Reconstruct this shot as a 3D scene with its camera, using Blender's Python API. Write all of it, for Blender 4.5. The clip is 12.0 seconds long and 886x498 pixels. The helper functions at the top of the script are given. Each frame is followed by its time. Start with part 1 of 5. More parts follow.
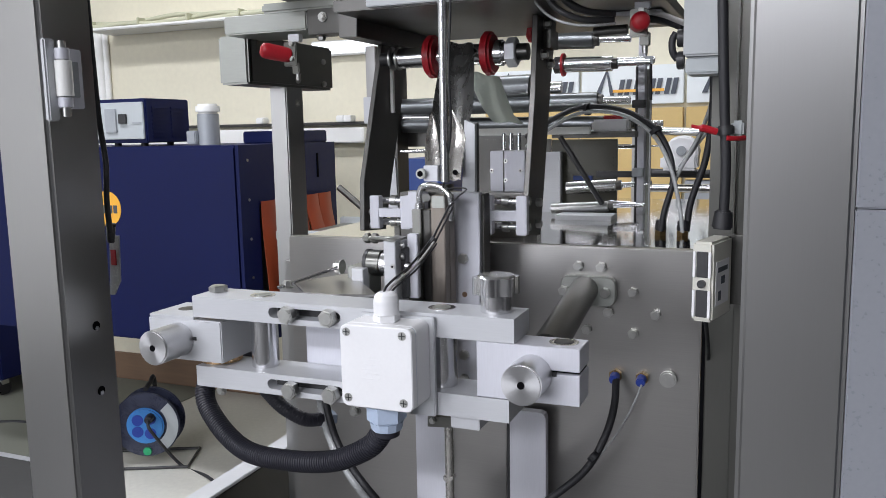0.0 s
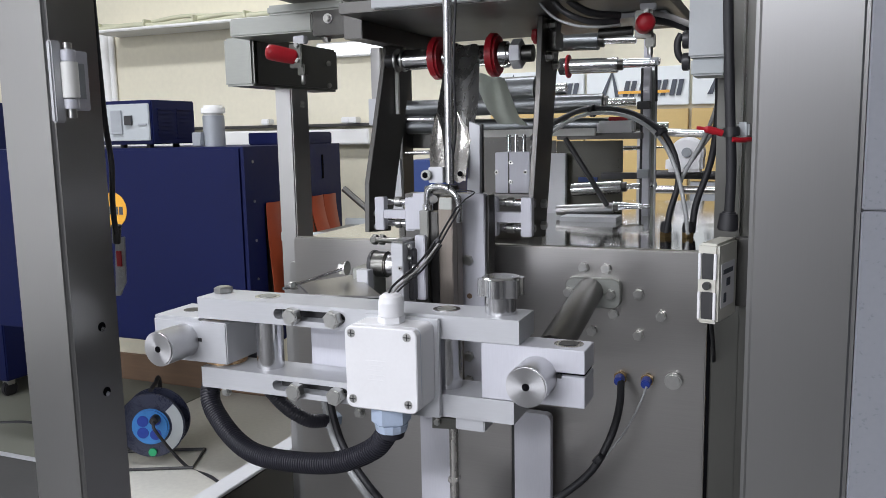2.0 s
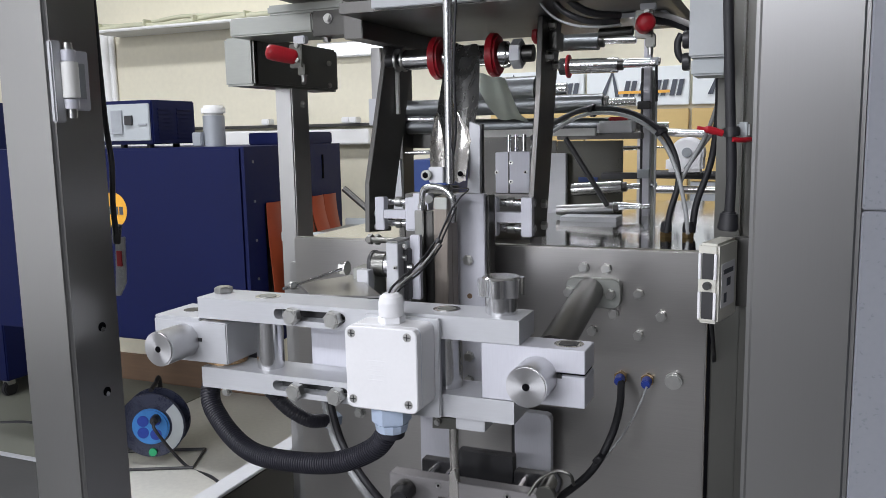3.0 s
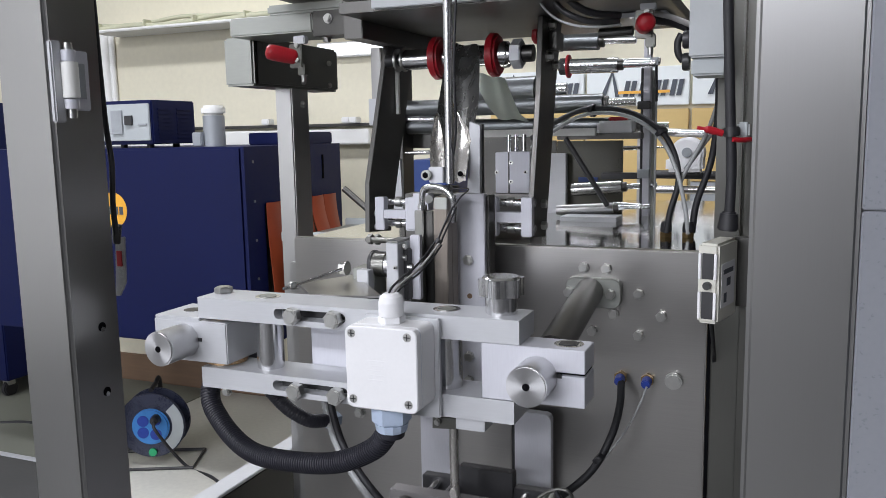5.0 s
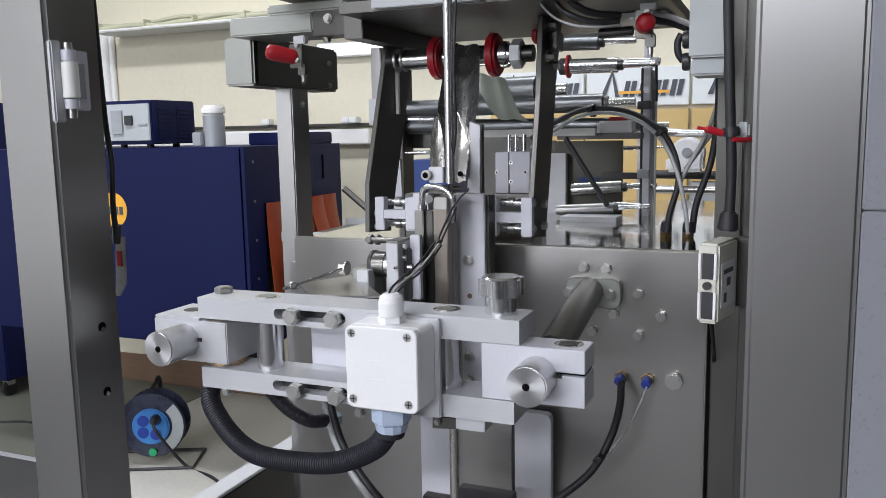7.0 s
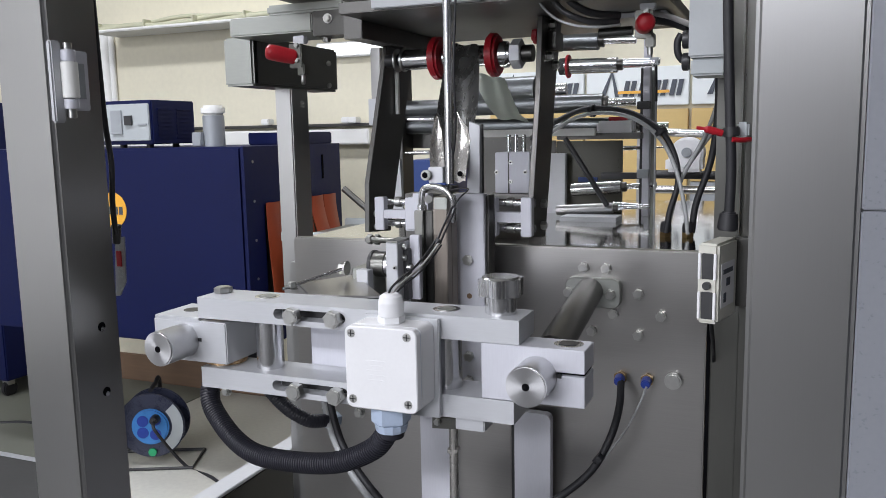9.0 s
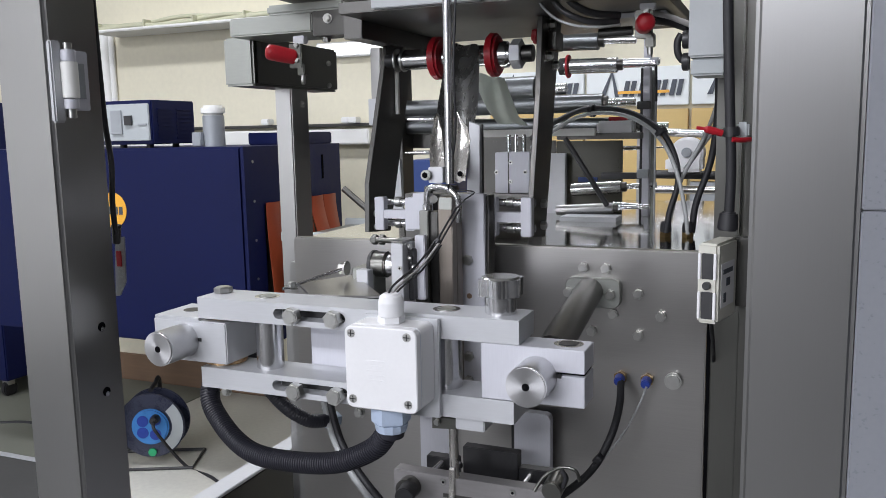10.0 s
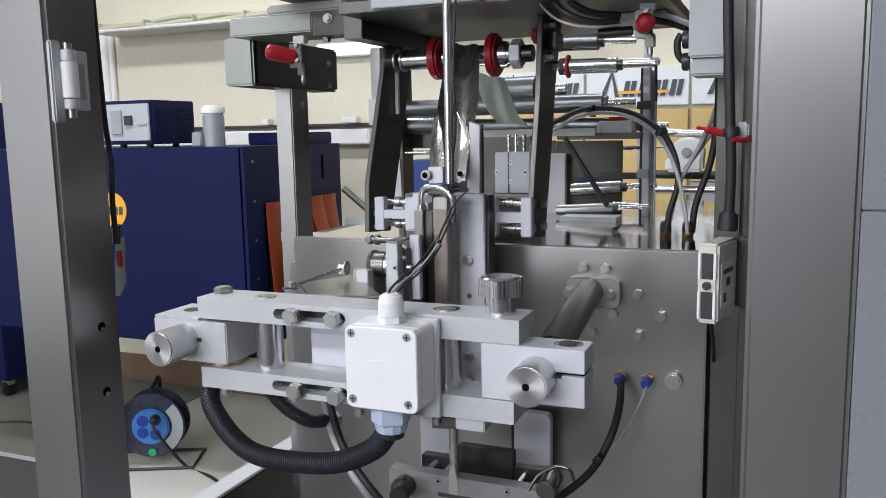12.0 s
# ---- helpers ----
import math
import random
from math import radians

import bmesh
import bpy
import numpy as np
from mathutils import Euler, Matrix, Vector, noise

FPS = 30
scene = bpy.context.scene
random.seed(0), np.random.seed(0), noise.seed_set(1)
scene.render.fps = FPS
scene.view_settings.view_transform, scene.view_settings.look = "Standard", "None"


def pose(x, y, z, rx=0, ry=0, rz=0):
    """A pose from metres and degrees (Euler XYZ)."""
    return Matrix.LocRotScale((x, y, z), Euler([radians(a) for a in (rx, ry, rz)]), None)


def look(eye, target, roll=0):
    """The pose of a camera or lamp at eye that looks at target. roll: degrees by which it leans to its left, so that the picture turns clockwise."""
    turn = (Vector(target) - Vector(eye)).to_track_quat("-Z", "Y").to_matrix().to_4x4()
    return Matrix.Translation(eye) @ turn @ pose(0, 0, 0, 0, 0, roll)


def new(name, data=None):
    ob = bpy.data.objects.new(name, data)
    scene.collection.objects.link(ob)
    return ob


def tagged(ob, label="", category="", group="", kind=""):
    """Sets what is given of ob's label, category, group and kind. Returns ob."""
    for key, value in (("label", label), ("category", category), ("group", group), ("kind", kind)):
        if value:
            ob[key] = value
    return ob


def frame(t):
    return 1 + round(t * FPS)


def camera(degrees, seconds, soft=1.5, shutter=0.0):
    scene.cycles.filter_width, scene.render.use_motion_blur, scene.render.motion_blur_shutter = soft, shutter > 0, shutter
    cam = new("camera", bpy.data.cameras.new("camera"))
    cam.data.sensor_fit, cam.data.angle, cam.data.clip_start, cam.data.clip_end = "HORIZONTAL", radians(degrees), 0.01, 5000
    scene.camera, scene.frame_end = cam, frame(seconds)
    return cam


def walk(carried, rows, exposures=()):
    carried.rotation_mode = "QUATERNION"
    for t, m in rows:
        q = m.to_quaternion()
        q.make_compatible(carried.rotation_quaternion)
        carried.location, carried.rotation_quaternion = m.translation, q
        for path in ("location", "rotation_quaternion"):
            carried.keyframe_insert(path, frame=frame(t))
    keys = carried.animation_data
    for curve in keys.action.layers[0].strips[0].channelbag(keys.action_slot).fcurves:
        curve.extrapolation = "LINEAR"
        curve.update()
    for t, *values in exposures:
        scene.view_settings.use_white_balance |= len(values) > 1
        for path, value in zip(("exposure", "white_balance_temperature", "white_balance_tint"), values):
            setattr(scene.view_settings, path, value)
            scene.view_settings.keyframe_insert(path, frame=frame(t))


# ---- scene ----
cam = camera(56.97, 12.0, soft=0.7, shutter=0.5)
EYE = Vector((0.0, 0.0, 1.27))


def aim(right, down):
    """The view, turned by a few thousandths of a radian."""
    return look(EYE, EYE + Vector((-0.38175, 0.91346, -0.14092)) + right * Vector((0.9235, 0.3831, -0.0186)) + down * Vector((0.037, -0.137, -0.990)), -1.067)


walk(cam, [(0.0, aim(0.0058, 0.0018)), (0.5, aim(0.0016, 0.0008)), (1.0, aim(0.0002, 0.0001)), (1.5, aim(0, 0)),
           (3.0, aim(-0.0004, 0)), (7.0, aim(-0.0004, 0)), (9.5, aim(0, 0)), (12.0, aim(0, 0))],
     exposures=[(0.0, -0.04), (0.8, -0.10), (12.0, -0.10)])

# ---------------------------------------------------------------- light
world = bpy.data.worlds.new("hall_air")
world.use_nodes = True
scene.world = world
wbg = next(n for n in world.node_tree.nodes if n.type == "BACKGROUND")
wbg.inputs["Color"].default_value = (0.80, 0.88, 1.0, 1)
wbg.inputs["Strength"].default_value = 0.8


def tube_lamp(x, y, z, sx, sy, watts, name="ceiling_tube_light", tilt=0):
    lamp = bpy.data.lights.new(name, "AREA")
    lamp.shape, lamp.size, lamp.size_y, lamp.energy = "RECTANGLE", sx, sy, watts
    lamp.color = (0.91, 0.92, 1.0)
    ob = new(name, lamp)
    ob.matrix_basis = pose(x, y, z, tilt)


LAMPS = [(-2.3, 1.3, 58), (-0.5, 2.1, 20), (-3.0, -1.9, 66), (-1.0, -2.2, 100), (0.3, -4.4, 165)]
for lx, ly, watts in LAMPS:
    tube_lamp(lx, ly, 3.08, 1.5, 0.35, watts)
# frontal fill light, set in an unseen tall window of the south wall
tube_lamp(-3.3, -6.96, 1.85, 2.6, 2.1, 150, "window_daylight", 90)


# ---------------------------------------------------------------- materials
def mat(name, color, rough=0.5, metal=0.0, var=0.08, scale=30.0, stretch=(1, 1, 1), bump=0.0, bump_scale=200.0, rvar=0.1, spec=0.5, fine=300.0):
    m = bpy.data.materials.new(name)
    m.use_nodes = True
    nt = m.node_tree
    b = nt.nodes["Principled BSDF"]
    tc = nt.nodes.new("ShaderNodeTexCoord")
    mp = nt.nodes.new("ShaderNodeMapping")
    mp.inputs["Scale"].default_value = stretch
    nt.links.new(tc.outputs["Object"], mp.inputs["Vector"])
    big = nt.nodes.new("ShaderNodeTexNoise")
    big.inputs["Scale"].default_value, big.inputs["Detail"].default_value = scale, 5
    small = nt.nodes.new("ShaderNodeTexNoise")
    small.inputs["Scale"].default_value, small.inputs["Detail"].default_value = fine, 3
    nt.links.new(tc.outputs["Object"], big.inputs["Vector"])
    nt.links.new(mp.outputs["Vector"], small.inputs["Vector"])
    mix = nt.nodes.new("ShaderNodeMath")
    mix.operation = "MULTIPLY_ADD"
    mix.inputs[1].default_value = 0.5
    half = nt.nodes.new("ShaderNodeMath")
    half.operation = "MULTIPLY"
    half.inputs[1].default_value = 0.5
    nt.links.new(small.outputs["Fac"], half.inputs[0])
    nt.links.new(big.outputs["Fac"], mix.inputs[0])
    nt.links.new(half.outputs[0], mix.inputs[2])
    ramp = nt.nodes.new("ShaderNodeMapRange")
    ramp.inputs["From Min"].default_value, ramp.inputs["From Max"].default_value = 0.3, 0.7
    ramp.inputs["To Min"].default_value, ramp.inputs["To Max"].default_value = 1 - var, 1 + var
    nt.links.new(mix.outputs[0], ramp.inputs["Value"])
    col = nt.nodes.new("ShaderNodeMix")
    col.data_type, col.blend_type = "RGBA", "MULTIPLY"
    col.inputs["Factor"].default_value = 1.0
    col.inputs["A"].default_value = (*color, 1)
    nt.links.new(ramp.outputs["Result"], col.inputs["B"])
    nt.links.new(col.outputs["Result"], b.inputs["Base Color"])
    rr = nt.nodes.new("ShaderNodeMapRange")
    rr.inputs["From Min"].default_value, rr.inputs["From Max"].default_value = 0.3, 0.7
    rr.inputs["To Min"].default_value, rr.inputs["To Max"].default_value = max(0.02, rough - rvar), min(1, rough + rvar)
    nt.links.new(mix.outputs[0], rr.inputs["Value"])
    nt.links.new(rr.outputs["Result"], b.inputs["Roughness"])
    b.inputs["Metallic"].default_value = metal
    b.inputs["Specular IOR Level"].default_value = spec
    if bump:
        bp = nt.nodes.new("ShaderNodeBump")
        bp.inputs["Strength"].default_value, bp.inputs["Distance"].default_value = bump, 0.001
        bn = nt.nodes.new("ShaderNodeTexNoise")
        bn.inputs["Scale"].default_value = bump_scale
        nt.links.new(mp.outputs["Vector"], bn.inputs["Vector"])
        nt.links.new(bn.outputs["Fac"], bp.inputs["Height"])
        nt.links.new(bp.outputs["Normal"], b.inputs["Normal"])
    return m


STEEL_V = mat("brushed_steel_upright", (0.39, 0.388, 0.38), 0.31, 1.0, 0.02, 6, (1, 1, 0.012), 0.008, 1500, 0.015, fine=1300)
STEEL_H = mat("brushed_steel_panel", (0.39, 0.38, 0.365), 0.32, 1.0, 0.06, 6, (0.012, 1, 1), 0.02, 1500, 0.03, fine=1300)
STEEL_MID = mat("smoked_plate_steel", (0.19, 0.19, 0.175), 0.3, 1.0, 0.04, 12, (1, 1, 0.05), 0.015, 900, 0.03, fine=1100)
JAW_STEEL = mat("dull_jaw_steel", (0.27, 0.26, 0.26), 0.45, 0.6, 0.08, 20, (0.1, 1, 1), 0.08, 700, 0.06, fine=500)
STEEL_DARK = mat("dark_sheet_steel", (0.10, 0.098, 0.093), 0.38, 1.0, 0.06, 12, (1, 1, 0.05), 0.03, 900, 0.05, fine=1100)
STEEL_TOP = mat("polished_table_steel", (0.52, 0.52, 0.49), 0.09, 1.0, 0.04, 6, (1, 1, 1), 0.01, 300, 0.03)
CHROME = mat("bright_turned_steel", (0.72, 0.72, 0.73), 0.2, 1.0, 0.04, 40, (1, 1, 1), 0.02, 900, 0.04, fine=800)
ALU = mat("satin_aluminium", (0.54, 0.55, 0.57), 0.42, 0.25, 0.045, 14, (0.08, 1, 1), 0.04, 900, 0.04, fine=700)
ALU_LIGHT = mat("anodised_aluminium", (0.60, 0.605, 0.655), 0.45, 0.12, 0.045, 14, (1, 1, 0.08), 0.04, 900, 0.04, fine=700)
SATIN = mat("satin_grey_steel", (0.33, 0.34, 0.315), 0.40, 0.7, 0.06, 10, (0.1, 1, 1), 0.04, 700, 0.05, fine=500)
BOLT = mat("zinc_bolt_steel", (0.50, 0.50, 0.48), 0.33, 1.0, 0.06, 150, (1, 1, 1), 0.03, 700, 0.05)
BRONZE = mat("bronze_washer_metal", (0.62, 0.42, 0.24), 0.3, 1.0, 0.1, 80)
BRASS = mat("brass_fitting_metal", (0.30, 0.21, 0.10), 0.35, 1.0, 0.1, 80)
# Black without sheen stands in for shade inside holes, slots and gaps.
HOLE_SHADE = mat("black_cavity_shade", (0.006, 0.006, 0.007), 0.9, 0.0, 0.1, 60, spec=0.0)
ROLLER = mat("satin_roller_steel", (0.17, 0.18, 0.185), 0.33, 1.0, 0.06, 20, (0.1, 1, 1), 0.05, 500, 0.04)
RUBBER = mat("black_rubber", (0.016, 0.016, 0.019), 0.55, 0.0, 0.15, 60, bump=0.2)
CONDUIT = mat("navy_black_conduit_plastic", (0.018, 0.018, 0.026), 0.42, 0.0, 0.15, 60)
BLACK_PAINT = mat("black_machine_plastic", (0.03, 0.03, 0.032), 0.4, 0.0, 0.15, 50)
WHITE_PLASTIC = mat("white_box_plastic", (0.80, 0.80, 0.81), 0.42, 0.0, 0.02, 20, bump=0.08, bump_scale=1500)
BLUE_GREY_PLASTIC = mat("pale_blue_gland_plastic", (0.42, 0.50, 0.63), 0.4, 0.0, 0.05, 60)
CREAM_PLASTIC = mat("cream_sensor_plastic", (0.62, 0.61, 0.54), 0.45, 0.0, 0.05, 60)
LABEL_WHITE = mat("paper_label", (0.75, 0.75, 0.76), 0.6, 0.0, 0.04, 60)
RED = mat("red_grip_plastic", (0.42, 0.010, 0.02), 0.42, 0.0, 0.1, 60)
BLUE_FIT = mat("blue_push_fitting_plastic", (0.02, 0.05, 0.30), 0.35, 0.0, 0.1, 60)
BLUE_PAINT = mat("dark_blue_machine_paint", (0.0042, 0.0080, 0.054), 0.5, 0.0, 0.12, 3, bump=0.1, bump_scale=400, rvar=0.08, fine=60, spec=0.2)
BLUE_LIGHT = mat("mid_blue_paint", (0.012, 0.04, 0.17), 0.5, 0.0, 0.1, 6)
GREY_MOTOR = mat("grey_motor_paint", (0.33, 0.35, 0.37), 0.45, 0.2, 0.1, 20)
ORANGE = mat("orange_curtain_rubber", (0.34, 0.06, 0.02), 0.5, 0.0, 0.15, 10)
YELLOW = mat("amber_sticker_vinyl", (0.85, 0.42, 0.04), 0.4, 0.0, 0.05, 20)
# Dark tone of the unseen walls that the right-hand steel faces mirror.
DARK_UNSEEN_WALL = mat("dark_unseen_wall", (0.055, 0.055, 0.058), 0.7, 0.0, 0.1, 2.0, bump=0.1, bump_scale=100, fine=40)
YELLOW_WALL = mat("amber_painted_board", (0.62, 0.44, 0.17), 0.5, 0.0, 0.06, 4)
SIGN_WHITE = mat("white_sign_board", (0.78, 0.82, 0.82), 0.5, 0.0, 0.03, 3)
SIGN_DARK = mat("charcoal_sign_paint", (0.06, 0.07, 0.09), 0.5, 0.0, 0.05, 10)
WALL = mat("cream_painted_wall", (0.74, 0.70, 0.55), 0.7, 0.0, 0.05, 2.5, bump=0.15, bump_scale=120, fine=40)
RUBBER_FLOOR = mat("dark_grey_rubber_flooring", (0.07, 0.07, 0.068), 0.85, 0.0, 0.15, 4, bump=0.2, bump_scale=150, fine=60, spec=0.2)
GREEN_FLOOR = mat("dull_green_floor_sheet", (0.17, 0.175, 0.145), 0.55, 0.0, 0.12, 4, bump=0.1, bump_scale=90, fine=50)
# Tone of the unseen floor sheet that the front panel mirrors.
REFLECTED_FLOOR = mat("mid_grey_reflected_floor", (0.15, 0.15, 0.147), 0.75, 0.0, 0.15, 3, bump=0.1, bump_scale=120, fine=60, spec=0.3)
CEIL = mat("pale_ceiling_paint", (0.66, 0.66, 0.64), 0.8, 0.0, 0.04, 2)
FLOOR = mat("grey_beige_floor_paint", (0.58, 0.57, 0.51), 0.5, 0.0, 0.10, 2.2, bump=0.1, bump_scale=80, fine=50)
BROWN = mat("brown_skirting_wood", (0.19, 0.12, 0.075), 0.55, 0.0, 0.15, 6, (0.1, 1, 1), 0.1, 80, fine=80)
CREAM_METAL = mat("cream_cable_tray_paint", (0.52, 0.52, 0.38), 0.5, 0.0, 0.1, 8)
WHITE_METAL = mat("white_trunking_paint", (0.80, 0.80, 0.77), 0.5, 0.0, 0.03, 8)
PANEL_GREY = mat("pale_grey_control_panel", (0.42, 0.45, 0.46), 0.5, 0.0, 0.04, 20)
REEL_BLUE = mat("blue_socket_plastic", (0.05, 0.22, 0.55), 0.35, 0.0, 0.1, 30)
GREEN = mat("green_button_plastic", (0.02, 0.35, 0.14), 0.4, 0.0, 0.1, 60)
SEAL_BROWN = mat("heat_tanned_seal_bar", (0.21, 0.185, 0.16), 0.4, 0.9, 0.18, 25, (1, 1, 0.1))
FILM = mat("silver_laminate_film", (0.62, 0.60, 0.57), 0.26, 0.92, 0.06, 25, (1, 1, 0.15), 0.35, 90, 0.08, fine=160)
# Darker copy of the silver film, with shade put into its colour.
FILM_SHADED = mat("shaded_laminate_film", (0.30, 0.30, 0.29), 0.28, 0.9, 0.08, 20, (1, 1, 0.2), 0.3, 60, 0.06, fine=120)
WEB = mat("grey_green_film_back", (0.36, 0.40, 0.36), 0.4, 0.3, 0.08, 12)
OLIVE_SHEET = mat("smoky_olive_sheet", (0.055, 0.053, 0.038), 0.35, 0.2, 0.1, 15)
SMOKE = mat("smoky_reel_plastic", (0.035, 0.04, 0.07), 0.3, 0.0, 0.15, 20)
CLEAR = mat("milky_air_tube_plastic", (0.36, 0.37, 0.37), 0.25, 0.0, 0.05, 60)
WIRE_WHITE = mat("pale_wire_sleeve", (0.42, 0.41, 0.40), 0.45, 0.0, 0.1, 80)
GUARD = mat("pale_grey_box_paint", (0.43, 0.45, 0.46), 0.35, 0.0, 0.03, 4)
DOOR = mat("pale_grey_door_paint", (0.23, 0.24, 0.265), 0.35, 0.0, 0.04, 4)


TURNED = mat("lathe_turned_steel", (0.54, 0.54, 0.55), 0.34, 0.95, 0.04, 40, (1, 1, 1), 0.03, 900, 0.03, fine=700)
tb = TURNED.node_tree.nodes["Principled BSDF"]
tg = TURNED.node_tree.nodes.new("ShaderNodeTangent")
tg.direction_type, tg.axis = "RADIAL", "Y"
tb.inputs["Anisotropic"].default_value = 0.75
TURNED.node_tree.links.new(tg.outputs["Tangent"], tb.inputs["Tangent"])
SOUTH_WALL = mat("mid_grey_painted_wall", (0.07, 0.07, 0.07), 0.7, 0.0, 0.1, 2.0, bump=0.1, bump_scale=100, fine=40)
NEUTRAL_WALL = mat("light_grey_painted_wall", (0.76, 0.76, 0.74), 0.7, 0.0, 0.05, 2.0, bump=0.1, bump_scale=100, fine=40)


def glow(name, color, strength):
    m = bpy.data.materials.new(name)
    m.use_nodes = True
    b = m.node_tree.nodes["Principled BSDF"]
    b.inputs["Base Color"].default_value = (*color, 1)
    b.inputs["Emission Color"].default_value = (*color, 1)
    b.inputs["Emission Strength"].default_value = strength
    return m


TUBE_GLOW = glow("fluorescent_diffuser", (0.88, 0.93, 1.0), 4.0)
WALL_GLOW = glow("wall_fixture_diffuser", (0.94, 0.96, 1.0), 1.0)


# ---------------------------------------------------------------- building kit
BASE = {}


def thing(name, at, label, category, group="", kind=""):
    ob = new(name)
    ob.empty_display_size = 0.02
    ob.location = at
    BASE[ob.name] = Vector(at)
    return tagged(ob, label, category, group, kind)


def part(name, bm, material, parent=None, label="", smooth=False):
    bmesh.ops.recalc_face_normals(bm, faces=bm.faces)
    me = bpy.data.meshes.new(name)
    if smooth:
        for f in bm.faces:
            f.smooth = True
        for e in bm.edges:
            if len(e.link_faces) == 2 and e.calc_face_angle(0) > 0.6:
                e.smooth = False
    bm.to_mesh(me)
    bm.free()
    me.materials.append(material)
    ob = new(name, me)
    if parent is not None:
        ob.parent = parent
        ob.matrix_parent_inverse = Matrix.Translation(-BASE.get(parent.name, Vector((0, 0, 0))))
    if label:
        ob["label"] = label
    return ob


def b_box(x0, x1, y0, y1, z0, z1, bevel=0.0, seg=2):
    bm = bmesh.new()
    bmesh.ops.create_cube(bm, size=1.0)
    for v in bm.verts:
        v.co = Vector((x0 + (v.co.x + .5) * (x1 - x0), y0 + (v.co.y + .5) * (y1 - y0), z0 + (v.co.z + .5) * (z1 - z0)))
    if bevel:
        bmesh.ops.bevel(bm, geom=list(bm.edges), offset=bevel, segments=seg, affect="EDGES", clamp_overlap=True)
    return bm


def b_cyl(p0, p1, r0, r1=None, seg=24, bevel=0.0, turn=0.0):
    p0, p1 = Vector(p0), Vector(p1)
    d = p1 - p0
    bm = bmesh.new()
    bmesh.ops.create_cone(bm, cap_ends=True, segments=seg, radius1=r0, radius2=r0 if r1 is None else r1, depth=d.length)
    if bevel:
        caps = [f for f in bm.faces if len(f.verts) == seg and seg > 4]
        edges = list({e for f in caps for e in f.edges})
        bmesh.ops.bevel(bm, geom=edges, offset=bevel, segments=2, affect="EDGES", clamp_overlap=True)
    m = Matrix.Translation((p0 + p1) / 2) @ d.to_track_quat("Z", "Y").to_matrix().to_4x4() @ Matrix.Rotation(turn, 4, "Z")
    bmesh.ops.transform(bm, matrix=m, verts=bm.verts)
    return bm


def b_prism(poly, axis, a0, a1, bevel=0.0):
    """A plate with the outline poly (two coordinates, the axis left out), from a0 to a1 along axis."""
    bm = bmesh.new()
    i = "xyz".index(axis)

    def co(p, a):
        c = list(p)
        c.insert(i, a)
        return c
    lo = [bm.verts.new(co(p, a0)) for p in poly]
    hi = [bm.verts.new(co(p, a1)) for p in poly]
    bm.faces.new(lo)
    bm.faces.new(hi)
    for k in range(len(poly)):
        bm.faces.new((lo[k], lo[(k + 1) % len(poly)], hi[(k + 1) % len(poly)], hi[k]))
    bmesh.ops.recalc_face_normals(bm, faces=bm.faces)
    if bevel:
        bmesh.ops.bevel(bm, geom=list(bm.edges), offset=bevel, segments=1, affect="EDGES", clamp_overlap=True)
    return bm


def spline(pts, n=10):
    pts = [Vector(p) for p in pts]
    q = [2 * pts[0] - pts[1], *pts, 2 * pts[-1] - pts[-2]]
    out = []
    for i in range(1, len(q) - 2):
        a, b, c, d = q[i - 1:i + 3]
        for k in range(n):
            t = k / n
            out.append(0.5 * (2 * b + (c - a) * t + (2 * a - 5 * b + 4 * c - d) * t * t + (3 * b - a - 3 * c + d) * t ** 3))
    return [*out, pts[-1]]


def b_tube(pts, r, n=10, seg=12, ribs=0.0, pitch=0.004, smooth=True):
    """A hose along a smooth line through pts; ribs: the depth of the corrugation."""
    line = spline(pts, n) if smooth else [Vector(p) for p in pts]
    if ribs:
        lens = [0.0]
        for a, b in zip(line, line[1:]):
            lens.append(lens[-1] + (b - a).length)
        count = int(lens[-1] / pitch) * 4
        fine, j = [], 0
        for k in range(count + 1):
            s = lens[-1] * k / count
            while j < len(line) - 2 and lens[j + 1] < s:
                j += 1
            f = (s - lens[j]) / max(1e-9, lens[j + 1] - lens[j])
            fine.append(line[j].lerp(line[j + 1], f))
        line = fine
    bm = bmesh.new()
    rings, up = [], None
    for k, p in enumerate(line):
        d = (line[min(k + 1, len(line) - 1)] - line[max(k - 1, 0)]).normalized()
        if up is None:
            up = d.orthogonal().normalized()
        up = (up - up.dot(d) * d).normalized()
        side = d.cross(up)
        rad = r[min(k * len(r) // len(line), len(r) - 1)] if isinstance(r, (list, tuple)) else r
        if ribs and k % 4 in (2, 3):
            rad -= ribs
        rings.append([bm.verts.new(p + rad * (math.cos(a) * up + math.sin(a) * side)) for a in [2 * math.pi * i / seg for i in range(seg)]])
    for a, b in zip(rings, rings[1:]):
        for i in range(seg):
            bm.faces.new((a[i], a[(i + 1) % seg], b[(i + 1) % seg], b[i]))
    bm.faces.new(rings[0][::-1])
    bm.faces.new(rings[-1])
    return bm


